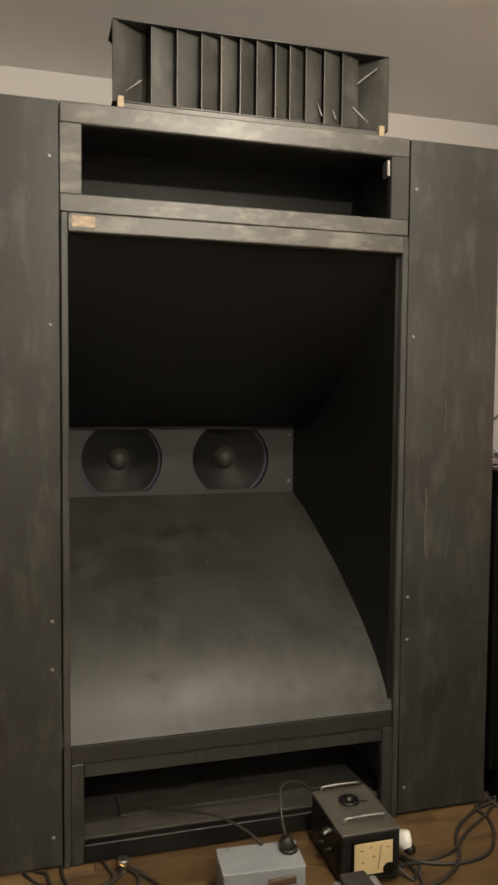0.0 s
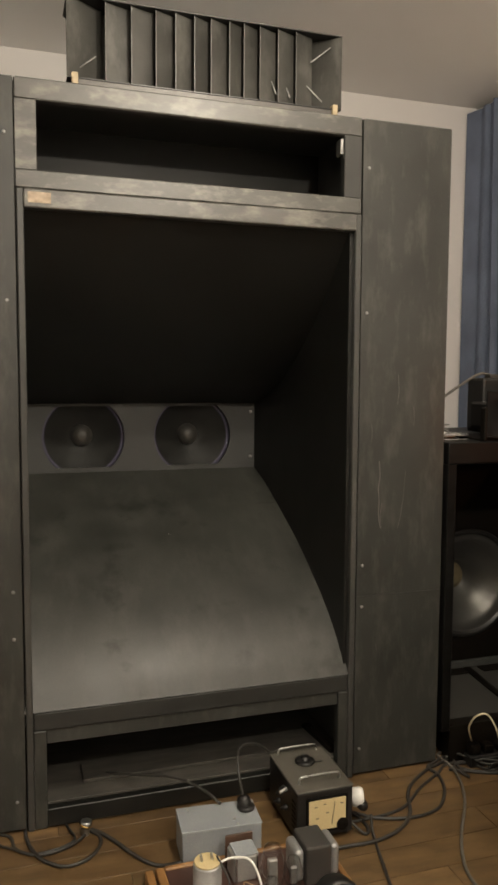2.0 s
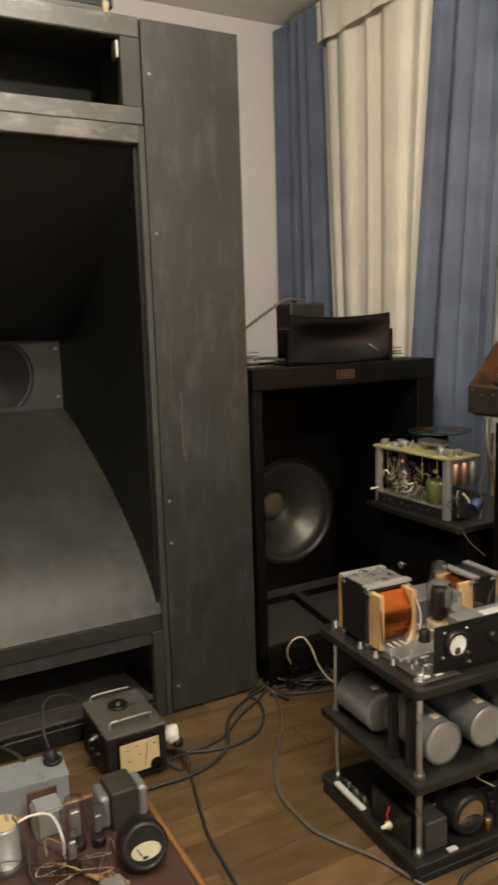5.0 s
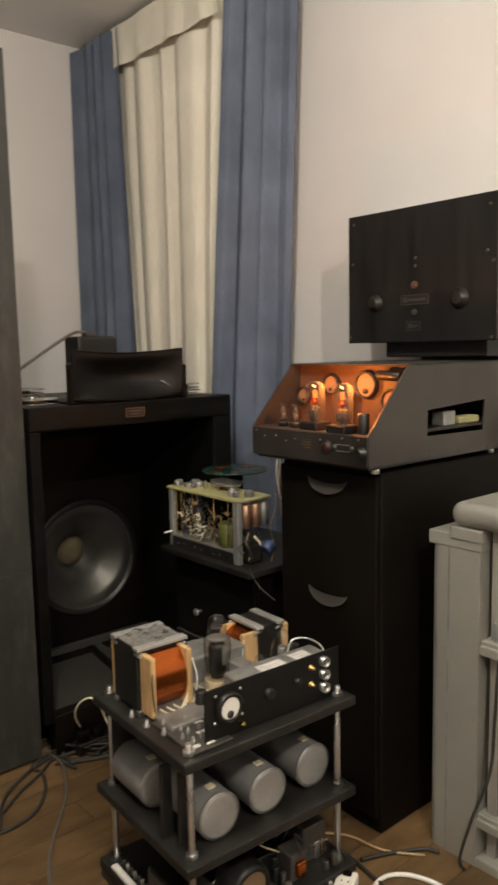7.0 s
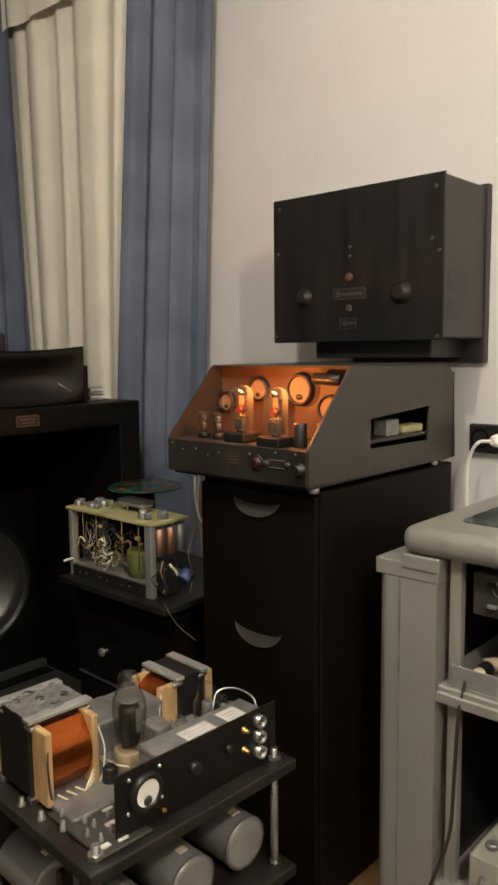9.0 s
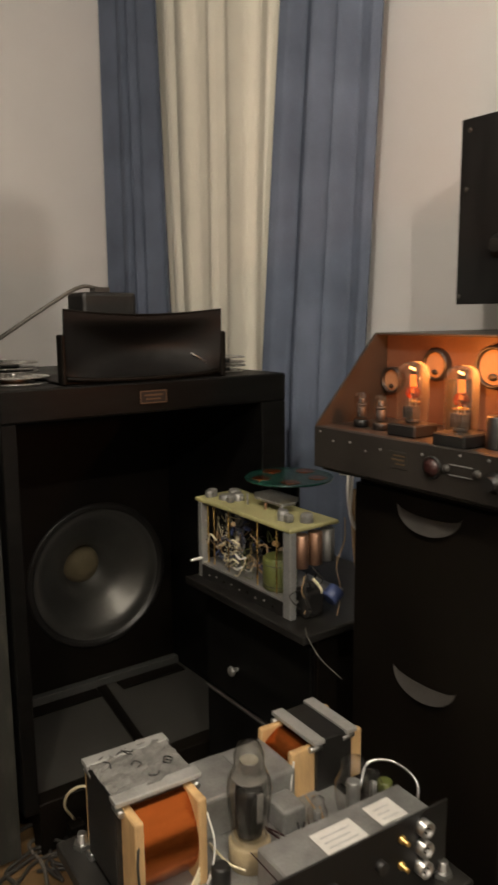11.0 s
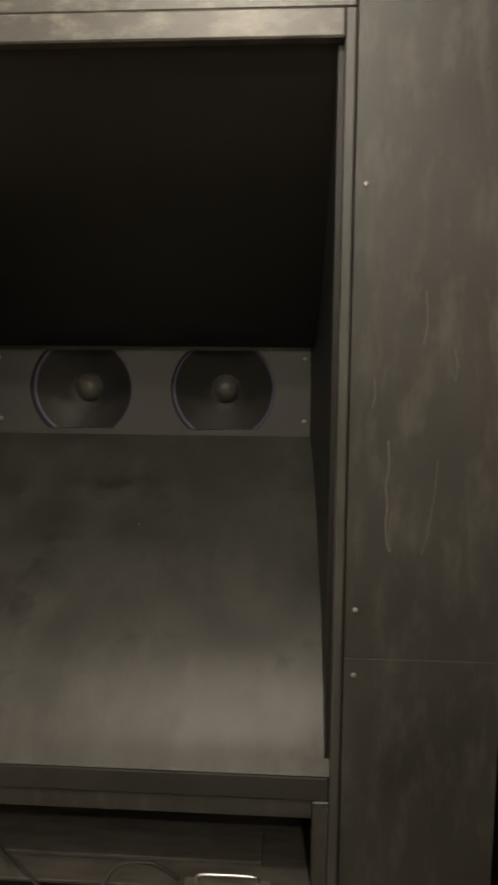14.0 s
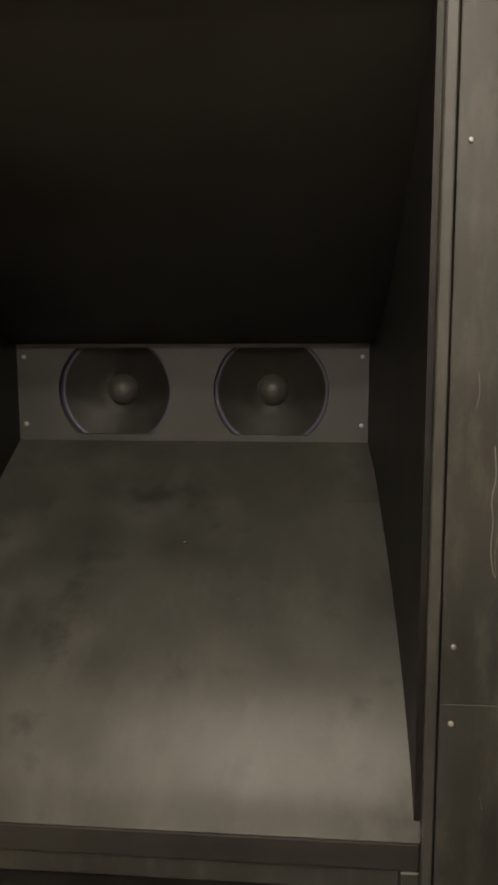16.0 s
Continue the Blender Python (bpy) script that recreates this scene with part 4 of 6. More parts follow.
for y, z, r in ((1.886, 1.294, 0.029), (1.764, 1.333, 0.033), (1.620, 1.335, 0.043), (1.522, 1.287, 0.038)):
    mt = part("meter", turn([(r, 0), (r, 0.014), (r * 0.93, 0.020), (r * 0.82, 0.018), (r * 0.80, 0.012)], (2.345, y, z), (-1, 0, 0), 32), M_BLACK, amp, "round panel meter")
    part("dial", turn([(0, 0.012), (r * 0.80, 0.012)], (2.345, y, z), (-1, 0, 0), 28), M_DIALO, mt)
    part("needle_cover", ball((2.330, y, z - r * 0.45), r * 0.25, (0.4, 1, 0.7), 12, 8), M_BLACK, mt)
part("handle_bar", rod((2.318, 1.56, 1.366), (2.318, 1.475, 1.362), 0.015, 16), M_BLACK, amp)
for y, x, on in ((1.700, 2.195, True), (1.565, 2.170, True)):
    v = part("power_valve", box(x - 0.034, x + 0.034, y - 0.036, y + 0.036, 1.206, 1.230, 0.003), M_BLACK, amp, "lit power valve on a black socket")
    clear(part("bulb", turn([(0.027, 0), (0.030, 0.008), (0.0305, 0.03), (0.0295, 0.098), (0.026, 0.111), (0.014, 0.118), (0.0, 0.1195)], (x, y, 1.230), (0, 0, 1), 28), M_LITGLASS, v))
    part("stem", rod((x, y, 1.231), (x, y, 1.240), 0.014, 16), M_HAMMER, v)
    for k in range(4):
        part("rib", box(x - 0.016, x + 0.006, y - 0.0135 + 0.0075 * k, y - 0.0105 + 0.0075 * k, 1.240, 1.264, 0.0006), M_HAMMER, v)
    for k in (-0.008, 0.008):
        part("lead_wire", box(x - 0.0012, x + 0.0012, y + k - 0.0012, y + k + 0.0012, 1.262, 1.285, 0), M_STEEL, v)
    # Copper colour carries the orange light that falls on this ring.
    part("anode", turn([(0.011, 0), (0.012, 0.008), (0.011, 0.016)], (x, y - 0.006, 1.290), (-1, 0, 0), 20), M_COPPER, v)
    # Added emissive plate, standing in for the filament's light on the anode.
    part("glowing_anode", box(x - 0.002, x + 0.001, y - 0.008, y + 0.008, 1.288, 1.324, 0.001), M_WARM, v, "added orange plate standing in for filament light")
    part("filament", rod((x - 0.006, y - 0.008, 1.334), (x - 0.006, y + 0.004, 1.338), 0.0024, 8), M_HOT, v, "glowing filament")
    # Added brass ring, standing in for glow around the bulb's middle.
    part("collar", turn([(0.0135, -0.0012), (0.0147, 0), (0.0135, 0.0012), (0.0123, 0), (0.0135, -0.0012)], (x, y, 1.272), (0, 0, 1), 20), M_BRASS, v)
    # Shield added before the lamp to cut its spill towards the wing panel.
    part("upper_anode", box(x - 0.001, x + 0.002, y - 0.011, y + 0.011, 1.308, 1.342, 0.001), M_AMPBROWN, v)
    f = lamp("filament_glow", (x + 0.008, y, 1.332), 1.75, (1.0, 0.29, 0.05), 0.0016)
for y, x in ((1.845, 2.20), (1.785, 2.195)):
    v = part("small_valve", rod((x, y, 1.206), (x, y, 1.222), 0.017, 16), M_BLACK, amp, "small unlit valve")
    clear(part("bulb", turn([(0.014, 0), (0.0155, 0.02), (0.0155, 0.048), (0.011, 0.055), (0, 0.058)], (x, y, 1.222), (0, 0, 1), 20), M_GLASS, v))
    part("anode", rod((x, y, 1.226), (x, y, 1.248), 0.009, 14), M_HAMMER, v)
    part("mica", rod((x, y, 1.252), (x, y, 1.254), 0.011, 14), M_HAMMER, v)
    part("upper_anode", rod((x, y, 1.255), (x, y, 1.266), 0.006, 12), M_HAMMER, v)
for y, x in ((1.505, 2.19), (1.468, 2.235)):
    part("can", turn([(0.017, 0), (0.017, 0.055), (0.015, 0.058), (0, 0.058)], (x, y, 1.206), (0, 0, 1), 20), M_BLACK, amp)
part("relay", box(2.29, 2.33, 1.665, 1.70, 1.206, 1.31, 0.003), M_BLACK, amp)
part("rectifier", box(2.50, 2.56, 1.455, 1.50, 1.206, 1.25, 0.003), M_TIN, amp)
part("yellow_coil", box(2.58, 2.69, 1.455, 1.50, 1.206, 1.228, 0.004), M_YELLOW, amp)
part("jewel_ring", turn([(0.021, 0), (0.021, 0.004), (0.018, 0.006), (0.016, 0.003)], (2.134, 1.595, 1.166), (-1, 0, 0), 24), M_BLACK, amp)
part("pilot_jewel", turn([(0.017, 0), (0.017, 0.006), (0.012, 0.009), (0.008, 0.013), (0, 0.014)], (2.134, 1.595, 1.166), (-1, 0, 0), 20), M_RED, amp, "dark red jewel lamp")
part("switch_knob", turn([(0.018, 0), (0.018, 0.004), (0.012, 0.006), (0.012, 0.02), (0, 0.021)], (2.134, 1.462, 1.160), (-1, 0, 0), 20), M_BLACK, amp)
part("badge", box(2.131, 2.134, 1.505, 1.555, 1.160, 1.178, 0.002), M_AMPBROWN, amp, "dark badge between two round bosses")
for y in (1.497, 1.563):
    part("boss", turn([(0.008, 0), (0.007, 0.006), (0, 0.008)], (2.134, y, 1.169), (-1, 0, 0), 14), M_HAMMER, amp)
for z in (1.159, 1.1775):
    part("badge_edge", box(2.1295, 2.1312, 1.505, 1.555, z, z + 0.0018, 0), M_TIN, amp)
part("type_plate", box(2.1325, 2.134, 1.655, 1.70, 1.15, 1.183, 0.001), M_AMPBROWN, amp, "worn dark type plate")
for y0, y1, z in ((1.66, 1.69, 1.174), (1.662, 1.695, 1.166), (1.66, 1.684, 1.158)):
    part("plate_line", box(2.132, 2.1326, y0, y1, z, z + 0.003, 0), M_GOLD, amp)
for y in (1.90, 1.86, 1.81, 1.765, 1.725, 1.62, 1.535, 1.475):
    part("screw", turn([(0.0028, 0), (0.0025, 0.0015), (0, 0.002)], (2.134, y, {1.90: 1.196, 1.86: 1.180, 1.81: 1.184, 1.765: 1.172, 1.725: 1.181, 1.62: 1.186}.get(y, 1.196)), (-1, 0, 0), 8), M_TIN, amp)
for x in (2.17, 2.30, 2.42, 2.56, 2.72, 2.83):
    part("screw", turn([(0.0035, 0), (0.003, 0.002), (0, 0.003)], (x, ay0, 1.126), (0, -1, 0), 8), M_HAMMER, amp)

# ---- black wall box ----
wb = thing("wall_amplifier", (2.81, 1.69, 1.43), "large black metal amplifier box hung on the white wall", "amplifier")
part("case", box(2.678, 2.925, 1.392, 1.992, 1.468, 1.905, 0.004), M_BOXSIDE, wb)
part("front_panel", box(2.672, 2.6785, 1.390, 1.994, 1.462, 1.910, 0.002), M_BOXBLACK, wb, "black crackle front panel")
part("back_plate", box(2.925, 2.95, 1.385, 1.86, 1.395, 1.915, 0.003), M_BOXSIDE, wb)
part("under_box", box(2.72, 2.925, 1.45, 1.86, 1.412, 1.468, 0.003), M_BLACK, wb)
for y, z in ((1.417, 1.874), (1.404, 1.704), (1.426, 1.736), (1.407, 1.472), (1.968, 1.882), (1.973, 1.743), (1.985, 1.482), (1.697, 1.74), (1.697, 1.714)):
    part("screw", turn([(0.006, 0), (0.005, 0.003), (0, 0.004)], (2.672, y, z), (-1, 0, 0), 10), M_HAMMER, wb)
for y, z, r in ((1.867, 1.60, 0.030), (1.522, 1.598, 0.034)):
    part("knob", turn([(r, 0), (r, 0.004), (r * 0.6, 0.008), (r * 0.55, 0.022), (0, 0.023)], (2.672, y, z), (-1, 0, 0), 24), M_BLACK, wb, "black pointer knob")
part("pilot_lamp", turn([(0.013, 0), (0.013, 0.006), (0.009, 0.01), (0, 0.012)], (2.672, 1.697, 1.652), (-1, 0, 0), 16), M_RUST, wb)
part("button", turn([(0.010, 0), (0.010, 0.006), (0, 0.008)], (2.672, 1.698, 1.562), (-1, 0, 0), 16), M_HAMMER, wb)
for y0, y1, z0, z1 in ((1.64, 1.755, 1.587, 1.620), (1.672, 1.732, 1.500, 1.532)):
    pl = part("name_plate", box(2.6695, 2.672, y0, y1, z0, z1, 0.001), M_BLACK, wb, "framed maker's plate")
    for a, b, c, d in ((y0, y1, z1 - 0.002, z1), (y0, y1, z0, z0 + 0.002), (y0, y0 + 0.002, z0, z1), (y1 - 0.002, y1, z0, z1), (y0 + 0.012, y1 - 0.03, z0 + 0.012, z0 + 0.02), (y1 - 0.026, y1 - 0.01, z0 + 0.008, z1 - 0.008)):
        part("plate_line", box(2.6685, 2.6696, a, b, c, d, 0), M_HAMMER, pl)
for k in range(6):
    for z in (1.52, 1.60):
        part("louvre", box(2.70 + 0.0, 2.80, 1.3905, 1.392, z + k * 0.009, z + k * 0.009 + 0.004, 0), M_BLACK, wb)

sock = thing("wall_socket", (2.94, 1.36, 1.16), "black double wall socket with a white plug", "socket")
part("plate", box(2.925, 2.95, 1.285, 1.43, 1.122, 1.210, 0.005, 2), M_BLACK, sock)
for y in (1.322, 1.393):
    part("insert", turn([(0.030, 0), (0.030, 0.002), (0.024, 0.002), (0.022, -0.006), (0, -0.006)], (2.9245, y, 1.166), (-1, 0, 0), 28), M_EBONY, sock)
plug = thing("plug", (2.90, 1.322, 1.166), "white round mains plug with its white cable", "plug")
part("body", turn([(0.020, 0), (0.022, 0.01), (0.018, 0.035), (0.010, 0.05), (0, 0.05)], (2.924, 1.322, 1.166), (-1, 0.25, 0), 22), M_WHITE, plug)
part("cable", sweep([(2.88, 1.335, 1.166), (2.86, 1.37, 1.16), (2.865, 1.40, 1.10), (2.86, 1.40, 1.0), (2.85, 1.39, 0.95), (2.80, 1.34, 0.935)], 0.005), M_WHITE, plug)

# ---- cart of valve gear ----
CARTX, CARTY, CART_A = 1.762, 1.63, -3.0
cart = thing("equipment_cart", (CARTX, CARTY, 0), "three-shelf black cart with zinc threaded rods carrying valve gear", "cart", turned=CART_A)


def cl(x, y, z=None):
    """Room metres to the cart's own."""
    a = radians(-CART_A)
    dx, dy = x - CARTX, y - CARTY
    p = (dx * math.cos(a) - dy * math.sin(a), dx * math.sin(a) + dy * math.cos(a))
    return p if z is None else (*p, z)


W2, D2 = 0.271, 0.232
for z0, z1 in ((0.022, 0.05), (0.246, 0.272), (0.502, 0.528)):
    part("shelf", box(-W2, W2, -D2, D2, z0, z1, 0.004, 2), M_SHELF, cart, "black painted shelf with worn edges")
for sx in (-1, 1):
    for sy in (-1, 1):
        x, y = sx * (W2 - 0.036), sy * (D2 - 0.036)
        r = part("threaded_rod", rod((x, y, 0.004), (x, y, 0.555), 0.0085, 14), M_STEEL, cart, "zinc-plated threaded rod")
        for z in (0.012, 0.051, 0.236, 0.273, 0.492, 0.529):
            part("nut", turn([(0.009, 0), (0.016, 0), (0.016, 0.009), (0.009, 0.009)], (x, y, z), (0, 0, 1), 6, False), M_STEEL, r)
        part("foot", rod((x, y, 0.0), (x, y, 0.010), 0.018, 14), M_BLACK, r)
part("skirt", box(-W2 + 0.01, W2 - 0.01, -D2 - 0.002, -D2 + 0.012, 0.0, 0.022, 0.002), M_BLACK, cart)
part("skirt", box(-W2 - 0.002, -W2 + 0.012, -D2 + 0.012, D2 - 0.01, 0.0, 0.022, 0.002), M_BLACK, cart)


def big_can(x, y, z, length, group):
    t = thing("capacitor_can", (CARTX, CARTY, 0), "large grey metal capacitor can lying on the cart shelf", "capacitor", group, turned=CART_A)
    r = 0.058
    part("body", turn([(0, 0), (r - 0.006, 0.0), (r - 0.002, 0.002), (r, 0.006), (r, length - 0.004), (r - 0.004, length), (0, length)], (x, y, z), (0, 1, 0), 44), M_ALU, t)
    part("end_face", turn([(0, -0.0012), (r - 0.008, -0.0012), (r - 0.006, 0.001)], (x, y, z), (0, 1, 0), 40), M_CANFACE, t, "bright flat can end")
    part("rim", turn([(r - 0.003, -0.001), (r + 0.0015, 0.001), (r + 0.0015, 0.007), (r - 0.001, 0.008)], (x, y, z), (0, 1, 0), 44), M_TIN, t)
    part("paper_tag", box(x - 0.011, x + 0.011, y + 0.03, y + 0.05, z + r - 0.001, z + r + 0.003, 0.001), M_CREAM, t, "cream paper tag")
    return t


for x, y in ((1.608, 1.455), (1.765, 1.455), (1.934, 1.462)):
    big_can(*cl(x, y, 0.331), 0.19, "row of capacitor cans")
big_can(*cl(1.575, 1.665, 0.331), 0.16, "row of capacitor cans")
part("divider", box(-0.255, -0.225, -0.10, -0.085, 0.272, 0.46, 0.003), M_BLACK, cart)
part("divider", box(-0.240, -0.200, -D2 + 0.078, -D2 + 0.09, 0.272, 0.46, 0.003), M_BLACK, cart)
part("back_board", box(-0.24, 0.24, D2 - 0.05, D2 - 0.03, 0.272, 0.50, 0.002), M_BLACK, cart)
part("under_bar", box(-0.03, 0.10, -D2 + 0.02, -D2 + 0.05, 0.488, 0.502, 0.002), M_RUST, cart)


def transformer(x, y, z, w, d, h, rot, label, paper):
    """Open-frame transformer: dark iron core, clamps, plywood bobbin and a copper winding front and back."""
    t = thing("transformer", (*[CARTX + 0, CARTY + 0], 0), label, "transformer", "open-frame transformers", turned=CART_A)
    m = pose(*cl(x, y, z), 0, 0, rot)

    def put(name, bm, material, label=""):
        bm.transform(m)
        return part(name, bm, material, t, label)
    put("core", box(-w / 2, w / 2, -d / 2 + 0.03, d / 2 - 0.02, 0.012, h - 0.006, 0.002), M_BLACK, "black lacquered iron core")
    if paper:
        rnd2 = random.Random(4)
        rows = [[(-w / 2 + w * i / 14, -d / 2 + 0.035 + (d - 0.06) * j / 16, h - 0.004 + rnd2.uniform(0, 0.004)) for i in range(15)] for j in range(17)]
        put("paper", sheet(rows, 0.001, False), M_MICA, "crumpled grey paper on top")
        for pts in ([(-0.022, 0.050), (-0.010, 0.058), (0.004, 0.048), (0.010, 0.052)], [(-0.008, 0.062), (-0.004, 0.046), (0.002, 0.040)], [(-0.012, 0.012), (-0.002, 0.020), (0.004, 0.006), (-0.006, 0.0)],
                    [(0.036, -0.010), (0.046, 0.004), (0.054, -0.008), (0.044, -0.018), (0.036, -0.010)], [(-0.048, 0.046), (-0.040, 0.036), (-0.044, 0.020)], [(0.042, -0.004), (0.050, -0.014)], [(0.0, -0.030), (0.012, -0.036), (0.020, -0.028)]):
            put("ink_mark", sweep([(u, w, h - 0.0004) for u, w in pts], 0.0011, 5, 4), M_PANEL)
    for y0 in (-d / 2 + 0.022, d / 2 - 0.034):
        put("clamp", box(-w / 2 - 0.004, w / 2 + 0.006, y0 - 0.004, y0 + 0.022, h - 0.010, h - 0.0012, 0.001), M_CANFACE, "light metal clamp bar")
        put("clamp", box(-w / 2 - 0.004, w / 2 + 0.006, y0, y0 + 0.018, 0.0, 0.014, 0.002), M_STEEL)
        for sx in (-1, 1):
            put("bolt", rod((sx * (w / 2 - 0.004), y0 - 0.008, h - 0.02), (sx * (w / 2 - 0.004), y0 + 0.02, h - 0.02), 0.006, 8), M_STEEL)
    for s in (-1, 1):
        yy0, yy1 = (-d / 2 - 0.022, -d / 2 + 0.032) if s < 0 else (d / 2 - 0.022, d / 2 + 0.012)
        zc, hh = h / 2 - 0.002, h / 2 - 0.020
        inner, outer = (yy1, yy0) if s < 0 else (yy0, yy1)
        arc = [(inner + (outer - inner) * (1 - 0.70 * abs(-1 + k / 40) ** 2.2), zc + hh * (-1 + k / 40)) for k in range(81)]
        put("winding", prism([(inner, zc - hh)] + arc + [(inner, zc + hh)], [], "x", -w * 0.327, w * 0.331), M_COPPER, "shiny copper winding")
        for sx, x0 in ((-1, -w * 0.44), (1, w * 0.33)):
            put("bobbin_cheek", box(x0, x0 + w * 0.112, min(yy0, yy1) - (0.002 if s < 0 else -0.004), yy1, 0.008, h - 0.017, 0.004, 2), M_PLY, "pale plywood bobbin cheek")
    for k in range(3):
        put("lead", sweep([(-w * 0.28 + k * 0.02, -d / 2 - 0.024, 0.03), (-w * 0.1 + k * 0.02, -d / 2 - 0.034, 0.012), (w * 0.15, -d / 2 - 0.03, 0.008 + 0.004 * k), (w * 0.36, -d / 2 - 0.02, 0.03 + 0.01 * k)], 0.002, 6), M_CREAM)
    put("lead", sweep([(-w * 0.40, -d / 2 - 0.022, h * 0.7), (-w * 0.44, -d / 2 - 0.03, h * 0.55), (-w * 0.42, -d / 2 - 0.03, h * 0.3), (-w * 0.36, -d / 2 - 0.022, h * 0.12)], 0.0022, 6), M_CABLE)
    put("lead", sweep([(w * 0.45, -d / 2 - 0.02, h * 0.75), (w * 0.50, -d / 2 - 0.03, h * 0.5), (w * 0.47, -d / 2 - 0.03, h * 0.25), (w * 0.40, -d / 2 - 0.03, 0.02)], 0.0018, 6), M_WHITE)
    return t


transformer(1.603, 1.735, 0.528, 0.140, 0.175, 0.182, 0, "open transformer with copper winding and crumpled paper top", True)
transformer(1.99, 1.755, 0.528, 0.130, 0.135, 0.126, -90, "smaller open transformer with two light clamp bars", False)

pre = thing("preamplifier", (CARTX, CARTY, 0), "valve preamplifier with a black front panel and tinned chassis", "amplifier", turned=CART_A)
px, py = cl(1.565, 1.451)
ty = py - 0.033
qx, _ = cl(1.997, 1.428)
part("front_panel", box(px, qx, py - 0.004, py, 0.530, 0.662, 0.0015), M_PANEL, pre, "black front panel")
part("chassis", box(px + 0.125, qx - 0.016, py, py + 0.095, 0.530, 0.640, 0.003), M_TIN, pre, "tinned steel chassis box")
part("rear_chassis", box(px - 0.03, qx - 0.02, py + 0.095, ty + 0.34, 0.529, 0.545, 0.003), M_TIN, pre)
part("side_plate", box(px - 0.045, px + 0.07, ty + 0.01, ty + 0.20, 0.529, 0.536, 0.002), M_HAMMER, pre, "dusty grey terminal plate")
for x0, x1, y0, y1 in ((0.205, 0.285, 0.02, 0.07), (0.318, 0.373, 0.025, 0.075)):
    part("paper_label", box(px + x0, px + x1, py + y0, py + y1, 0.6402, 0.6412, 0), M_PAPER, pre, "white paper label")
    for k in range(3):
        part("faint_line", box(px + x0 + 0.010, px + x1 - 0.012 - 0.008 * (k % 2), py + y0 + 0.010 + 0.012 * k, py + y0 + 0.0112 + 0.012 * k, 0.6412, 0.6416, 0), M_GREYBOX, pre)
part("red_line", box(px + 0.11, px + 0.112, py + 0.005, py + 0.09, 0.6402, 0.6408, 0), M_RED, pre)
dl = part("meter", turn([(0.038, 0), (0.038, 0.008), (0.033, 0.014), (0.028, 0.013), (0.027, 0.009)], (px + 0.068, py - 0.004, 0.606), (0, -1, 0), 32), M_BLACK, pre, "round panel meter with white dial")
part("dial", turn([(0, 0.009), (0.027, 0.009)], (px + 0.068, py - 0.004, 0.606), (0, -1, 0), 32), M_DIALW, dl)
part("needle_cover", ball((px + 0.068, py - 0.013, 0.590), 0.010, (1, 0.4, 1), 12, 8), M_HAMMER, dl)
for sx, sz in ((-0.04, -0.03), (0.04, -0.03), (0.036, 0.036), (-0.036, 0.036)):
    part("screw", turn([(0.004, 0), (0.003, 0.003), (0, 0.004)], (px + 0.068 + sx, py - 0.004, 0.606 + sz), (0, -1, 0), 8), M_STEEL, pre)
part("toggle", rod((px + 0.10, py - 0.004, 0.555), (px + 0.102, py - 0.022, 0.558), 0.005, 10), M_BRASS, pre)
part("knob", turn([(0.014, 0), (0.014, 0.012), (0.011, 0.014), (0, 0.014)], (px + 0.19, py - 0.004, 0.603), (0, -1, 0), 20), M_BLACK, pre, "black knob")
part("knob", turn([(0.010, 0), (0.010, 0.012), (0, 0.013)], (px + 0.285, py - 0.004, 0.605), (0, -1, 0), 20), M_BLACK, pre)
for z in (0.566, 0.601, 0.636):
    j = part("mic_socket", turn([(0.014, 0), (0.014, 0.016), (0.011, 0.016), (0.010, 0.010), (0, 0.010)], (px + 0.374, py - 0.004, z), (0, -1, 0), 22), M_STEEL, pre, "round bright metal socket")
    for a in range(3):
        part("pin", rod((px + 0.374 + 0.005 * math.cos(a * 2.1), py - 0.013, z + 0.005 * math.sin(a * 2.1)), (px + 0.374 + 0.005 * math.cos(a * 2.1), py - 0.018, z + 0.005 * math.sin(a * 2.1)), 0.0015, 6), M_BLACK, j)
for z in (0.585, 0.630):
    part("phono_socket", turn([(0.007, 0), (0.007, 0.004), (0.004, 0.005), (0.004, 0.016), (0, 0.016)], (px + 0.331, py - 0.004, z), (0, -1, 0), 14), M_BRASS, pre, "gilt phono socket")
for dx, dy in ((-0.02, 0.05), (0.01, 0.06), (0.03, 0.10), (-0.01, 0.12), (0.045, 0.05), (0.02, 0.15), (-0.03, 0.08), (0.052, 0.08), (-0.005, 0.095), (0.028, 0.038), (-0.03, 0.17)):
    part("terminal", turn([(0.005, 0), (0.005, 0.008), (0.003, 0.010), (0.003, 0.016), (0, 0.017)], (px + dx, ty + dy, 0.536), (0, 0, 1), 10), M_TIN, pre)
for dx, dy in ((-0.035, 0.026), (0.002, 0.022), (0.034, 0.120), (-0.028, 0.150), (0.012, 0.075)):
    part("tag", box(px + dx, px + dx + 0.022, ty + dy, ty + dy + 0.012, 0.536, 0.538, 0), M_PAPER, pre)
tb = cl(1.738, 1.618, 0.545)
v = part("output_valve", rod(tb, (tb[0], tb[1], 0.588), 0.035, 28, 0.05), M_AGED, pre, "big clear valve in a cream base")
clear(part("bulb", turn([(0.029, 0), (0.031, 0.02), (0.036, 0.065), (0.0375, 0.095), (0.035, 0.112), (0.028, 0.126), (0.025, 0.136), (0.025, 0.154), (0.019, 0.170), (0, 0.178)], (tb[0], tb[1], 0.586), (0, 0, 1), 28), M_SMOKE, v))
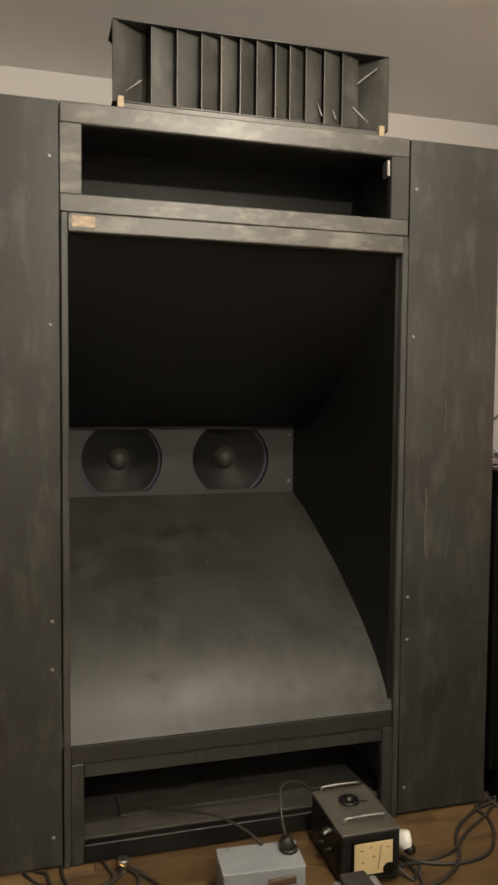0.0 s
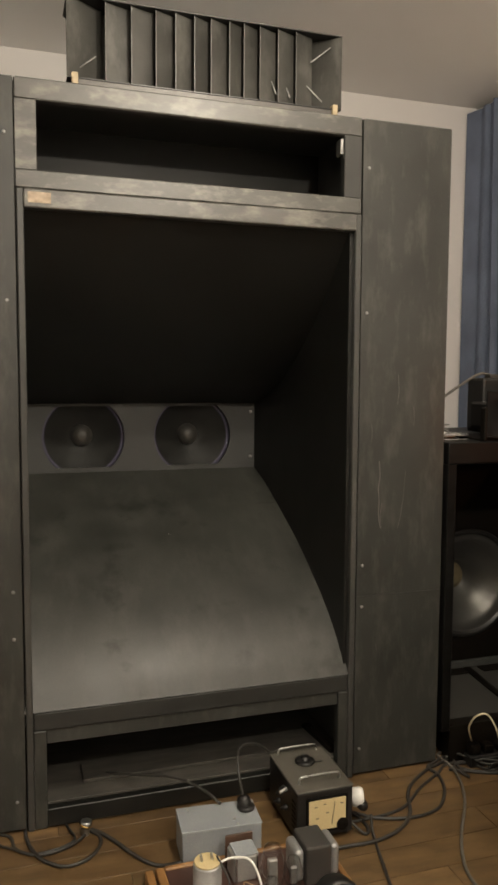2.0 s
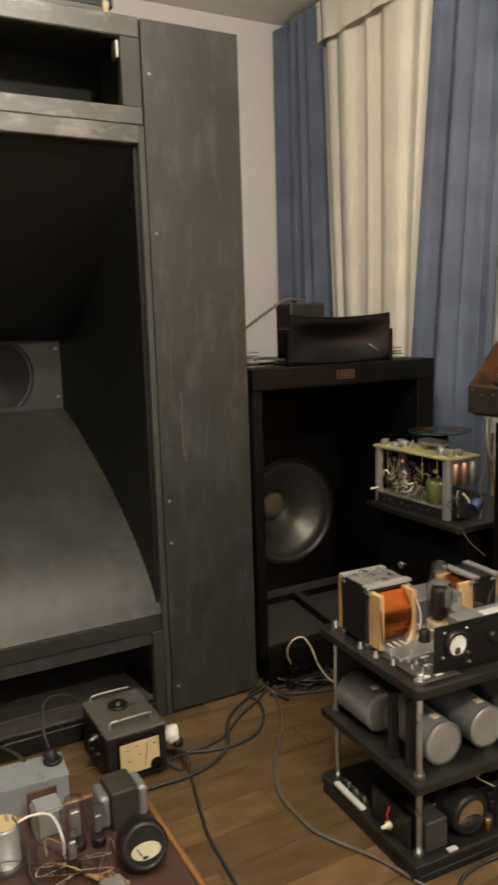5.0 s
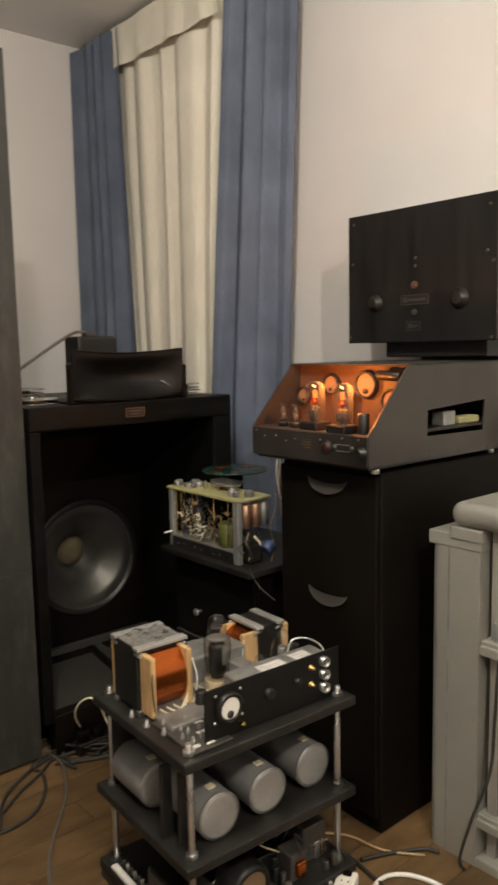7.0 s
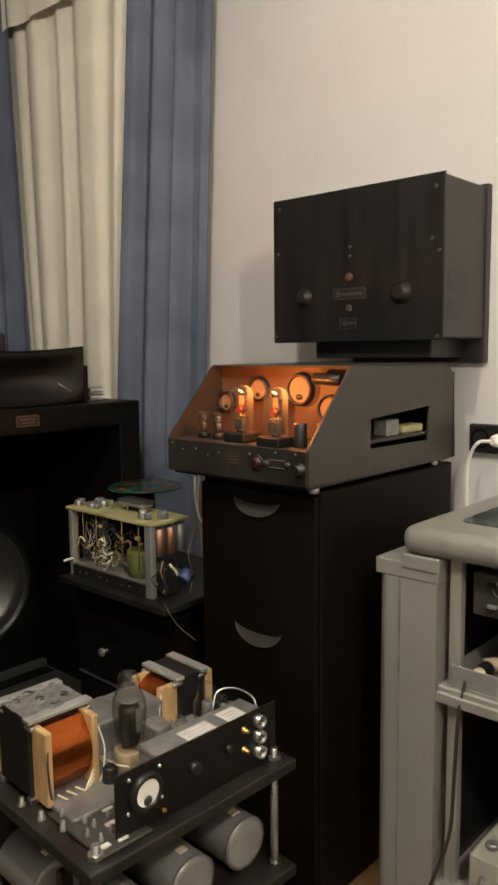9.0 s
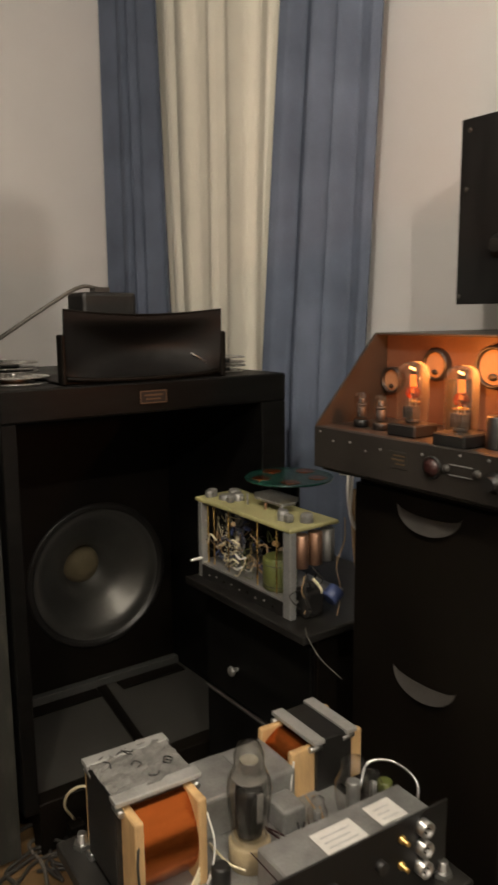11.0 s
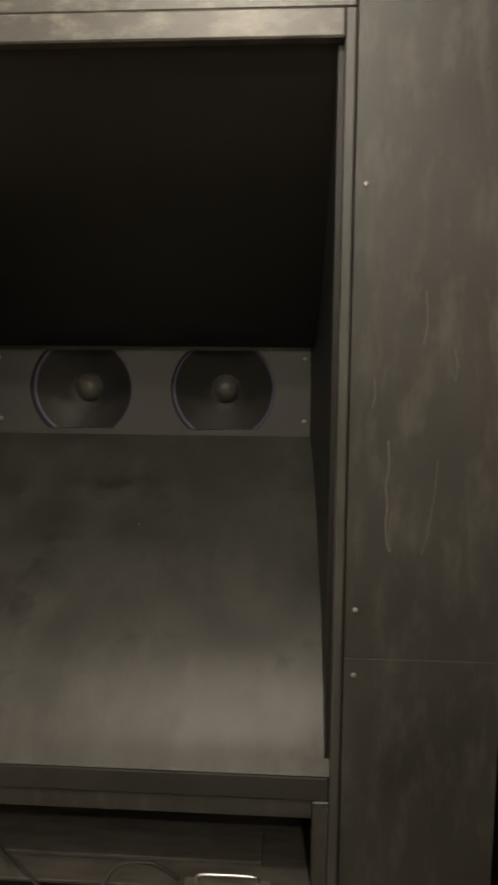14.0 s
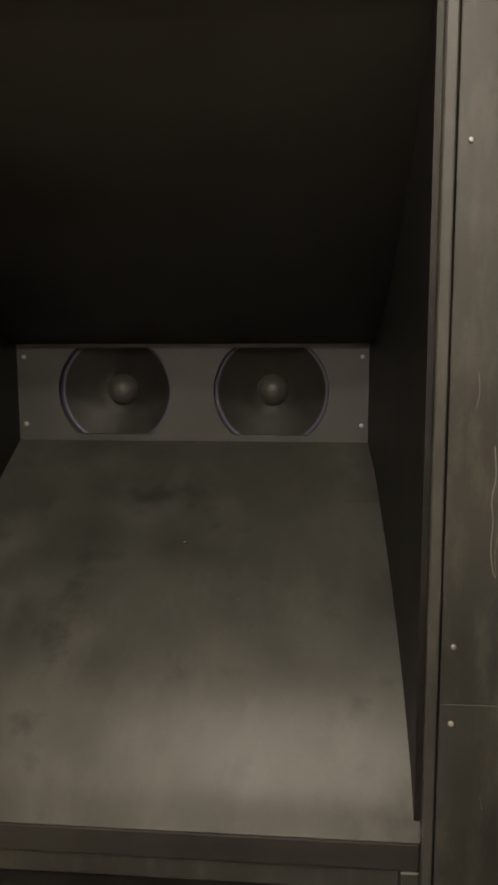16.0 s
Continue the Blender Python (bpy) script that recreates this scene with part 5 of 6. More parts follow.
part("anode", turn([(0.008, 0), (0.021, 0.004), (0.0235, 0.020), (0.024, 0.076), (0.021, 0.088), (0.008, 0.092)], (tb[0], tb[1], 0.596), (0, 0, 1), 20), M_BLACK, v, "dark carbonised anode")
# Pale strip in place of the long reflection down the anode.
part("anode_fin", box(tb[0] - 0.002, tb[0] + 0.010, tb[1] - 0.0275, tb[1] - 0.0242, 0.630, 0.682, 0.001), M_MICA, v, "pale strip standing in for a reflection")
part("mica", rod((tb[0], tb[1], 0.698), (tb[0], tb[1], 0.700), 0.028, 20), M_MICA, v)
part("getter", rod((tb[0], tb[1], 0.728), (tb[0], tb[1], 0.730), 0.016, 16), M_CHROME, v)
for x, y, s in ((1.945, 1.590, 1.28), (2.005, 1.60, 0.7), (1.87, 1.60, 0.7)):
    q = cl(x, y, 0.545)
    v = part("small_valve", rod(q, (q[0], q[1], 0.555), 0.022 * s, 18), M_BLACK, pre, "small clear valve")
    clear(part("bulb", turn([(0.018 * s, 0), (0.026 * s, 0.03 * s), (0.026 * s, 0.055 * s), (0.017 * s, 0.072 * s), (0.017 * s, 0.085 * s), (0, 0.095 * s)], (q[0], q[1], 0.555), (0, 0, 1), 22), M_GLASS, v))
    part("anode", rod((q[0], q[1], 0.56), (q[0], q[1], 0.555 + 0.055 * s), 0.010 * s, 12), M_TIN, v)
for x0, y0, w, d, h in ((1.70, 1.70, 0.105, 0.12, 0.075), (1.80, 1.70, 0.10, 0.12, 0.07), (1.82, 1.63, 0.05, 0.06, 0.045)):
    a = cl(x0, y0)
    part("choke", box(a[0], a[0] + w, a[1], a[1] + d, 0.545, 0.545 + h, 0.006, 2), M_TIN, pre, "dull metal choke can")
for x, y in ((1.672, 1.605), (1.865, 1.585)):
    a = cl(x, y, 0.545)
    part("knob", turn([(0.016, 0), (0.016, 0.03), (0.012, 0.034), (0, 0.034)], a, (0, 0, 1), 18), M_BLACK, pre)
a = cl(2.035, 1.60, 0.545)
part("film_capacitor", rod(a, (a[0], a[1], 0.585), 0.014, 16), M_GREEN, pre)
part("handle", sweep([cl(1.99, 1.62, 0.575), cl(2.02, 1.63, 0.610), cl(2.055, 1.60, 0.615), cl(2.06, 1.545, 0.60), cl(2.04, 1.53, 0.55)], 0.0026), M_STEEL, pre, "bent bright wire handle")
for k in range(5):
    rr = random.Random(k + 40)
    pts = [cl(1.70 + 0.05 * k + rr.uniform(-0.02, 0.02), 1.62 + rr.uniform(-0.05, 0.05), 0.55 + rr.uniform(0, 0.03)) for _ in range(4)]
    part("wire", sweep(pts, 0.002, 6), (M_CREAM, M_WHITE, M_RED, M_CABLE, M_TAN)[k], pre)
for x, y in ((1.515, 1.62), (1.525, 1.56), (1.515, 1.69)):
    a = cl(x, y, 0.529)
    part("binding_post", turn([(0.008, 0), (0.008, 0.006), (0.005, 0.008), (0.005, 0.018), (0, 0.019)], a, (0, 0, 1), 10), M_TIN, pre)

# things on the bottom shelf
psu = thing("power_supply", (CARTX, CARTY, 0), "dark power supply chassis crowded with meter and parts", "power supply", turned=CART_A)
part("side_board", box(-W2 + 0.022, -W2 + 0.034, -D2 + 0.06, 0.0, 0.05, 0.145, 0.005), M_BLACK, psu)
part("terminal_strip", box(-W2 + 0.002, -W2 + 0.020, 0.02, 0.165, 0.052, 0.062, 0.002), M_PAPER, psu, "white terminal strip")
for k in range(7):
    part("terminal_screw", rod((-W2 + 0.034, 0.03 + 0.02 * k, 0.05), (-W2 + 0.034, 0.03 + 0.02 * k, 0.072), 0.005, 8), M_TIN if k % 2 else M_HAMMER, psu)
part("toggle", turn([(0.012, 0), (0.012, 0.006), (0.006, 0.008), (0.005, 0.028), (0, 0.03)], (-W2 + 0.012, -0.10, 0.085), (-1, -0.2, 0.1), 12), M_CREAM, psu, "cream knob with a red lead")
part("red_lead", sweep([(-W2 + 0.010, -0.10, 0.090), (-W2 + 0.008, -0.095, 0.110), (-W2 + 0.02, -0.09, 0.130)], 0.003, 6), mat("red_wire", (0.30, 0.02, 0.012), 0.5), psu)
part("box", box(-0.215, -0.145, -D2 + 0.03, -D2 + 0.13, 0.05, 0.135, 0.004), M_HAMMER, psu)
mm = part("meter_case", turn([(0.055, 0.09), (0.060, 0.07), (0.060, 0.012), (0.054, 0.004), (0.046, 0.0), (0.043, 0.006)], (-0.065, -D2 + 0.025, 0.112), (0, 1, 0), 32), M_BLACK, psu, "round black meter")
part("dial", turn([(0, 0.006), (0.043, 0.006)], (-0.065, -D2 + 0.025, 0.112), (0, 1, 0), 32), M_DIALO, mm)
part("lower_cover", ball((-0.065, -D2 + 0.030, 0.090), 0.040, (1, 0.22, 0.55), 18, 10), M_BLACK, mm)
part("chassis", box(-0.13, 0.23, -D2 + 0.12, D2 - 0.05, 0.05, 0.10, 0.003), M_BLACK, psu)
part("transformer", box(0.075, 0.135, -D2 + 0.045, -D2 + 0.11, 0.05, 0.125, 0.006, 2), M_HAMMER, psu)
part("winding", box(0.088, 0.122, -D2 + 0.032, -D2 + 0.05, 0.062, 0.105, 0.008, 3), M_COPPER, psu)
part("metal_can", box(0.15, 0.235, -D2 + 0.08, -D2 + 0.16, 0.05, 0.150, 0.004), M_HAMMER, psu)
rr = random.Random(21)
for k in range(28):
    x, y = rr.uniform(-0.01, 0.22), -D2 + rr.uniform(0.02, 0.16)
    h = rr.uniform(0.02, 0.05)
    part("component", rod((x, y, 0.05), (x, y, 0.05 + h), rr.uniform(0.006, 0.013), 12), rr.choice((M_TIN, M_BLACK, M_STEEL, M_HAMMER, M_BRASS)), psu)
for k in range(12):
    p = Vector((rr.uniform(-0.1, 0.2), -D2 + rr.uniform(0.03, 0.2), 0.12 + rr.uniform(0, 0.03)))
    part("wire", sweep([p, p + Vector((rr.uniform(-0.04, 0.04), rr.uniform(-0.03, 0.03), 0.02)), p + Vector((rr.uniform(-0.07, 0.07), rr.uniform(-0.04, 0.04), -0.02))], 0.002, 6, 5), rr.choice((M_CABLE, M_RED, M_CREAM, M_CABLE, M_GCABLE)), psu)
part("tag", box(-0.16, -0.13, -D2 + 0.004, -D2 + 0.02, 0.0505, 0.056, 0.001), M_PAPER, psu)
for x in (0.10, 0.17):
    part("terminal", rod((x, -D2 - 0.006, 0.036), (x, -D2 + 0.01, 0.036), 0.008, 10), M_CHROME, psu)

# ---- on the floor before the horn ----
gb = thing("junction_box", (0.68, 2.25, 0), "light grey enamelled metal box on the floor", "box", turned=-4.0)
part("body", box(-0.125, 0.125, -0.066, 0.066, 0.006, 0.118, 0.004, 2), M_GREYBOX, gb)
part("lid", box(-0.127, 0.127, -0.068, 0.068, 0.118, 0.1225, 0.0015), M_GREYBOX, gb)
for x in (-0.1, 0.1):
    for y in (-0.05, 0.05):
        part("foot", rod((x, y, 0), (x, y, 0.007), 0.012, 10), M_BLACK, gb)
for x, y in ((-0.09, 0.048), (0.045, -0.03), (0.05, -0.06)):
    part("screw", rod((x, y, 0.122), (x, y, 0.125), 0.005, 8), M_STEEL, gb)
pl = thing("plug", (0.775, 2.285, 0.1225), "black mains plug standing in the grey box", "plug")
part("base", rod((0.775, 2.26, 0.1225), (0.775, 2.26, 0.136), 0.028, 20), M_BLACK, pl)
part("body", turn([(0.022, 0), (0.022, 0.020), (0.017, 0.028), (0.008, 0.033), (0, 0.033)], (0.772, 2.262, 0.134), (-0.2, 0.25, 1), 18), M_BLACK, pl)

vr = thing("meter_box", (1.03, 2.345, 0), "black metal regulator box with a cream meter and wire handles", "regulator", turned=0.0)
part("case", box(-0.098, 0.098, -0.135, 0.135, 0.012, 0.168, 0.005, 2), M_BLACK, vr)
part("top_plate", box(-0.100, 0.100, -0.137, 0.137, 0.168, 0.174, 0.003), mat("dusty_dark_lid", (0.085, 0.078, 0.064), 0.55, var=0.3, scale=10, bump=0.12), vr, "dusty dark lid")
for x in (-0.08, 0.08):
    for y in (-0.11, 0.11):
        part("foot", rod((x, y, 0), (x, y, 0.013), 0.014, 10), M_BLACK, vr)
for y in (-0.085, 0.118):
    part("handle", sweep([(-0.072, y, 0.172), (-0.070, y, 0.190), (-0.050, y, 0.196), (0.05, y, 0.196), (0.070, y, 0.190), (0.072, y, 0.172)], 0.0035), M_STEEL, vr, "bright wire handle")
part("knob", turn([(0.034, 0), (0.034, 0.008), (0.028, 0.010), (0.014, 0.010), (0.014, 0.022), (0, 0.022)], (0.0, 0.045, 0.174), (0, 0, 1), 24), M_BLACK, vr, "black round control knob")
part("pointer", box(0.005, 0.06, 0.028, 0.034, 0.175, 0.178, 0.001), M_BLACK, vr)
mp_ = part("meter", box(-0.068, 0.078, -0.142, -0.134, 0.030, 0.150, 0.006, 2), M_EBONY, vr, "square cream-faced meter")
part("scale", box(-0.060, 0.070, -0.1435, -0.141, 0.040, 0.142, 0.003), M_METER, mp_)
part("needle", rod((0.02, -0.1445, 0.055), (0.03, -0.1445, 0.13), 0.0012, 6), M_BLACK, mp_)
part("needle_cover", turn([(0.021, 0), (0.021, 0.004), (0, 0.006)], (0.058, -0.142, 0.050), (0, -1, 0), 20), M_EBONY, mp_)
for k, (x, z) in enumerate(((-0.04, 0.118), (-0.01, 0.125), (0.05, 0.12), (-0.035, 0.08), (0.0, 0.095))):
    part("scale_mark", box(x, x + 0.009, -0.1442, -0.143, z, z + 0.003, 0), M_HAMMER, mp_)
for k in range(6):
    part("vent", box(-0.0995, -0.097, -0.12, -0.09, 0.04 + 0.017 * k, 0.047 + 0.017 * k, 0), M_EBONY, vr)
for y, z in ((-0.02, 0.13), (0.01, 0.10), (-0.04, 0.075), (0.03, 0.06)):
    part("terminal", turn([(0.011, 0), (0.011, 0.01), (0.006, 0.012), (0.006, 0.022), (0, 0.023)], (-0.098, y, z), (-1, 0, 0), 12), M_BLACK, vr)
part("toggle", rod((-0.10, -0.045, 0.142), (-0.128, -0.052, 0.137), 0.006, 10), M_TIN, vr)
sp = thing("side_plug", (1.165, 2.25, 0.06), "white round adapter plugged into the side of the regulator", "plug")
part("adapter", turn([(0.018, 0), (0.020, 0.02), (0.030, 0.024), (0.032, 0.05), (0.028, 0.058), (0, 0.058)], (1.128, 2.265, 0.098), (1, -0.25, 0), 24), M_WHITE, sp)
part("plug", turn([(0.019, 0), (0.018, 0.02), (0.010, 0.03), (0, 0.03)], (1.172, 2.245, 0.085), (0.3, -0.8, -0.4), 18), M_BLACK, sp)

kit = thing("breadboard_amplifier", (0.73, 1.85, 0), "home-built valve amplifier on a brown board with pine edges", "amplifier")
part("board", box(0.49, 0.985, 1.50, 2.165, 0.012, 0.036, 0.002), M_PHENO, kit, "dark brown board")
for x0, x1, y0, y1 in ((0.462, 0.489, 1.50, 2.17), (0.986, 1.002, 1.50, 2.17), (0.43, 0.455, 1.50, 2.165)):
    part("edge_strip", box(x0, x1, y0, y1, 0.0, 0.042, 0.003), M_PINE, kit, "orange pine strip")
part("edge_strip", box(0.49, 0.985, 2.155, 2.172, 0.0, 0.042, 0.003), M_PINE, kit)
cp = part("capacitor", turn([(0.048, 0), (0.048, 0.004), (0.040, 0.006), (0.040, 0.115), (0.037, 0.12), (0, 0.12)], (0.575, 1.985, 0.036), (0, 0, 1), 28), M_ALU, kit, "upright aluminium capacitor")
part("cap_top", rod((0.575, 1.985, 0.156), (0.575, 1.985, 0.162), 0.037, 24), M_METER, cp, "cream cap")
for dx in (-0.016, 0.014):
    part("solder_tag", rod((0.575 + dx, 1.985, 0.162), (0.572 + dx, 1.985, 0.182), 0.004, 8), M_STEEL, cp)
part("clamp_base", turn([(0.052, 0), (0.052, 0.012), (0.042, 0.016)], (0.575, 1.985, 0.036), (0, 0, 1), 28), M_HAMMER, cp)
tr = part("mains_transformer", box(0.865, 0.945, 1.965, 2.075, 0.036, 0.150, 0.006, 2), M_HAMMER, kit, "grey transformer with end bells")
part("bell", box(0.835, 0.864, 1.975, 2.065, 0.045, 0.140, 0.013, 4), M_ALU, tr)
part("bell", box(0.946, 0.975, 1.975, 2.065, 0.045, 0.140, 0.013, 4), M_ALU, tr)
st = part("small_transformer", box(0.668, 0.745, 2.04, 2.11, 0.036, 0.112, 0.004), M_CANFACE, kit, "small transformer in a bright bracket")
part("card", box(0.664, 0.749, 2.112, 2.118, 0.036, 0.138, 0.001), M_RUST, st, "brown card at the back")
part("top_plate", box(0.674, 0.744, 2.038, 2.108, 0.1125, 0.120, 0.002), M_GREYBOX, st, "pale blue-grey top plate")
for x in (0.672, 0.735):
    part("bracket", box(x, x + 0.006, 2.030, 2.040, 0.036, 0.118, 0.001), M_CHROME, st)
me = part("round_meter", turn([(0.058, 0.08), (0.063, 0.075), (0.063, 0.018), (0.058, 0.006), (0.050, 0.0), (0.046, 0.008)], (0.888, 1.765, 0.112), (0.08, 0.93, -0.36), 36), M_BLACK, kit, "round black meter tilted up")
part("face", turn([(0, 0.008), (0.047, 0.008)], (0.888, 1.765, 0.112), (0.08, 0.93, -0.36), 36), M_PANEL, me)
win = prism([(0.039 * math.cos(2 * math.pi * i / 28), -0.010 + 0.021 * math.sin(2 * math.pi * i / 28)) for i in range(28)], [], "y", 0.004, 0.0078)
win.transform(Matrix.Translation((0.888, 1.765, 0.112)) @ Vector((0, 1, 0)).rotation_difference(Vector((0.08, 0.93, -0.36)).normalized()).to_matrix().to_4x4())
part("scale", win, mat("pale_yellow_dial", (0.56, 0.52, 0.36), 0.5, var=0.1), me, "oblong pale dial window")
part("needle", rod((0.875, 1.758, 0.095), (0.862, 1.762, 0.118), 0.0012, 6), M_BLACK, me)
part("needle_cover", ball((0.887, 1.764, 0.084), 0.016, (1, 0.35, 0.5), 16, 10), M_BLACK, me)
part("meter_stand", box(0.86, 0.915, 1.80, 1.84, 0.036, 0.075, 0.004), M_BLACK, me)
for x, y, s in ((0.757, 1.955, 1.25), (0.725, 1.87, 0.9), (0.815, 1.94, 0.9)):
    v = part("valve", rod((x, y, 0.036), (x, y, 0.062), 0.022 * s, 20), M_BLACK, kit, "clear glass valve")
    clear(part("bulb", turn([(0.020 * s, 0), (0.028 * s, 0.03 * s), (0.030 * s, 0.06 * s), (0.022 * s, 0.085 * s), (0.018 * s, 0.10 * s), (0, 0.112 * s)], (x, y, 0.062), (0, 0, 1), 24), M_GLASS, v))
    part("anode", box(x - 0.011 * s, x + 0.011 * s, y - 0.007 * s, y + 0.007 * s, 0.075, 0.062 + 0.07 * s, 0.003), M_TIN, v)
for x, y in ((0.70, 1.74), (0.785, 1.735)):
    u = part("switch_block", box(x - 0.027, x + 0.027, y - 0.03, y + 0.02, 0.036, 0.078, 0.003), M_ALU, kit, "grey control block")
    part("knob", turn([(0.017, 0), (0.016, 0.018), (0, 0.02)], (x, y - 0.03, 0.058), (0, -1, 0.2), 18), M_BLACK, u)
for k in range(18):
    q = Vector((rr.uniform(0.62, 0.84), rr.uniform(1.74, 1.96), 0.042 + rr.uniform(0, 0.03)))
    part("wire", sweep([q, q + Vector((rr.uniform(-0.04, 0.04), rr.uniform(-0.04, 0.04), rr.uniform(0, 0.035))), q + Vector((rr.uniform(-0.08, 0.08), rr.uniform(-0.06, 0.06), rr.uniform(-0.01, 0.03))), q + Vector((rr.uniform(-0.1, 0.1), rr.uniform(-0.1, 0.1), -0.006))], 0.0015, 6, 5),
         rr.choice((M_TIN, M_TAN, M_STEEL, M_RED, M_CABLE, M_CABLE, M_BRASS)), kit)
for k in range(6):
    x, y = 0.745 + 0.012 * k, 1.83 - 0.01 * k
    part("resistor", rod((x, y, 0.05), (x + 0.02, y - 0.05, 0.062), 0.005, 8), rr.choice((M_TAN, M_CREAM, M_BRASS)), kit)
part("wire", sweep([(0.60, 1.99, 0.14), (0.65, 2.0, 0.145), (0.70, 1.98, 0.14), (0.715, 1.93, 0.10), (0.71, 1.90, 0.06)], 0.0035, 8), M_WHITE, kit)
part("wire", sweep([(0.60, 1.98, 0.175), (0.625, 1.94, 0.12), (0.62, 1.90, 0.06), (0.63, 1.87, 0.04)], 0.003, 8), M_CABLE, kit)

# ---- cables over the floor ----
Z = 0.007


def cable(pts, r=0.006, m=None, label="black rubber cable lying over the floor", group="cables on the floor"):
    return solo("cable", sweep([p if len(p) == 3 else (*p, max(Z, r + 0.0005)) for p in pts], r), m or M_CABLE, label, "cable", group)


cable([(1.00, 2.15), (1.067, 2.147), (1.189, 2.146), (1.293, 2.183), (1.367, 2.249), (1.415, 2.35), (1.473, 2.423), (1.575, 2.492), (1.64, 2.517), (1.76, 2.56), (1.90, 2.60)], 0.0065)
cable([(1.10, 2.36), (1.185, 2.31), (1.247, 2.259), (1.362, 2.228), (1.476, 2.25), (1.557, 2.335), (1.599, 2.438), (1.591, 2.505), (1.62, 2.53), (1.70, 2.56), (1.82, 2.57)])
cable([(1.12, 2.27), (1.185, 2.265), (1.298, 2.272), (1.381, 2.301), (1.489, 2.388), (1.605, 2.459), (1.672, 2.506), (1.78, 2.50), (1.94, 2.48)], 0.0055)
cable([(1.198, 2.215, 0.055), (1.19, 2.18), (1.145, 2.022), (1.118, 1.917), (1.10, 1.827), (1.08, 1.5), (1.12, 1.2)], 0.005, label="black plug lead trailing over the floor")
cable([(1.73, 2.60), (1.678, 2.578), (1.681, 2.48), (1.652, 2.376), (1.587, 2.252), (1.476, 2.104), (1.408, 1.995), (1.371, 1.902), (1.366, 1.807), (1.375, 1.70), (1.455, 1.53), (1.52, 1.33), (1.65, 1.22)], 0.0055, M_GCABLE, "grey cable lying over the floor")
cable([(1.74, 2.57), (1.707, 2.481), (1.77, 2.422), (1.895, 2.38), (2.0, 2.35)], 0.005)
cable([(1.13, 2.24, 0.03), (1.165, 2.19), (1.19, 2.22), (1.185, 2.29), (1.14, 2.34, 0.02)], 0.005)
cable([(0.02, 2.54), (0.051, 2.516), (0.064, 2.453), (0.097, 2.414), (0.147, 2.392), (0.216, 2.404), (0.273, 2.445), (0.306, 2.508), (0.31, 2.56)], 0.0055)
cable([(0.10, 2.58), (0.101, 2.491), (0.129, 2.393), (0.169, 2.338), (0.217, 2.31), (0.279, 2.327), (0.324, 2.384), (0.328, 2.44), (0.299, 2.485), (0.27, 2.56)], 0.006)
cable([(0.285, 2.50), (0.329, 2.461), (0.375, 2.392), (0.417, 2.312), (0.46, 2.252), (0.50, 2.225), (0.55, 2.19, 0.03)], 0.0065)
cable([(-0.02, 2.54), (0.02, 2.48), (0.062, 2.446), (0.112, 2.405), (0.181, 2.406), (0.235, 2.426), (0.252, 2.453), (0.24, 2.50), (0.22, 2.57)], 0.004)
cable([(0.768, 2.27, 0.162), (0.762, 2.30, 0.225), (0.79, 2.38, 0.265), (0.86, 2.42, 0.25), (0.92, 2.44, 0.20)], 0.005, label="black lead arching from the plug to the regulator")
cable([(0.70, 2.30, 0.13), (0.66, 2.36, 0.15), (0.58, 2.46, 0.155), (0.47, 2.58, 0.12), (0.38, 2.70, 0.080)], 0.005, label="black lead running into the horn's base")
cable([(1.60, 2.60), (1.72, 2.66), (1.90, 2.58), (2.02, 2.40), (2.06, 2.2), (2.08, 2.0)], 0.006)
cable([(1.66, 2.47), (1.80, 2.40), (1.95, 2.36), (2.10, 2.30)], 0.005)
for k in range(6):
    rk = random.Random(60 + k)
    q = [(1.74 + rk.uniform(-0.06, 0.24), 2.46 + rk.uniform(-0.10, 0.08), 0.008 + 0.012 * (k % 3)) for _ in range(5)]
    cable(q, 0.005, label="tangled black cable by the cabinet")
cable([(1.78, 2.50, 0.09), (1.745, 2.47, 0.16), (1.745, 2.43, 0.222), (1.78, 2.41, 0.236), (1.812, 2.40, 0.19), (1.836, 2.39, 0.12), (1.88, 2.37, 0.052), (1.95, 2.30, 0.012), (2.0, 2.2, 0.01)], 0.0035, M_CREAM, "cream flex looping up from the adapters")
ad = thing("adapter_cluster", (1.85, 2.50, 0), "black mains adapters in a strip on the floor", "adapter")
part("strip", box(1.75, 1.95, 2.46, 2.512, 0.0, 0.046, 0.005), M_BLACK, ad)
for x in (1.78, 1.84, 1.90):
    part("adapter", box(x - 0.022, x + 0.022, 2.465, 2.507, 0.046, 0.095 + 0.02 * math.sin(9 * x), 0.008, 2), M_EBONY, ad)

ps = thing("power_strip", (1.86, 1.315, 0), "white plastic power strip on the floor", "power strip", turned=28.0)
part("body", box(-0.15, 0.15, -0.027, 0.027, 0.0, 0.038, 0.006, 2), M_WHITE, ps)
for k in range(5):
    o = part("outlet", turn([(0.019, 0), (0.019, 0.001), (0.017, 0.001), (0.016, -0.006), (0, -0.006)], (-0.105 + 0.052 * k, 0, 0.0382), (0, 0, 1), 22), M_CREAM, ps)
    for d in (-0.0095, 0.0095):
        part("hole", rod((-0.105 + 0.052 * k, d, 0.036), (-0.105 + 0.052 * k, d, 0.0395), 0.0026, 8), M_EBONY, o)
part("switch", box(0.122, 0.142, -0.012, 0.012, 0.038, 0.043, 0.002), M_EBONY, ps)
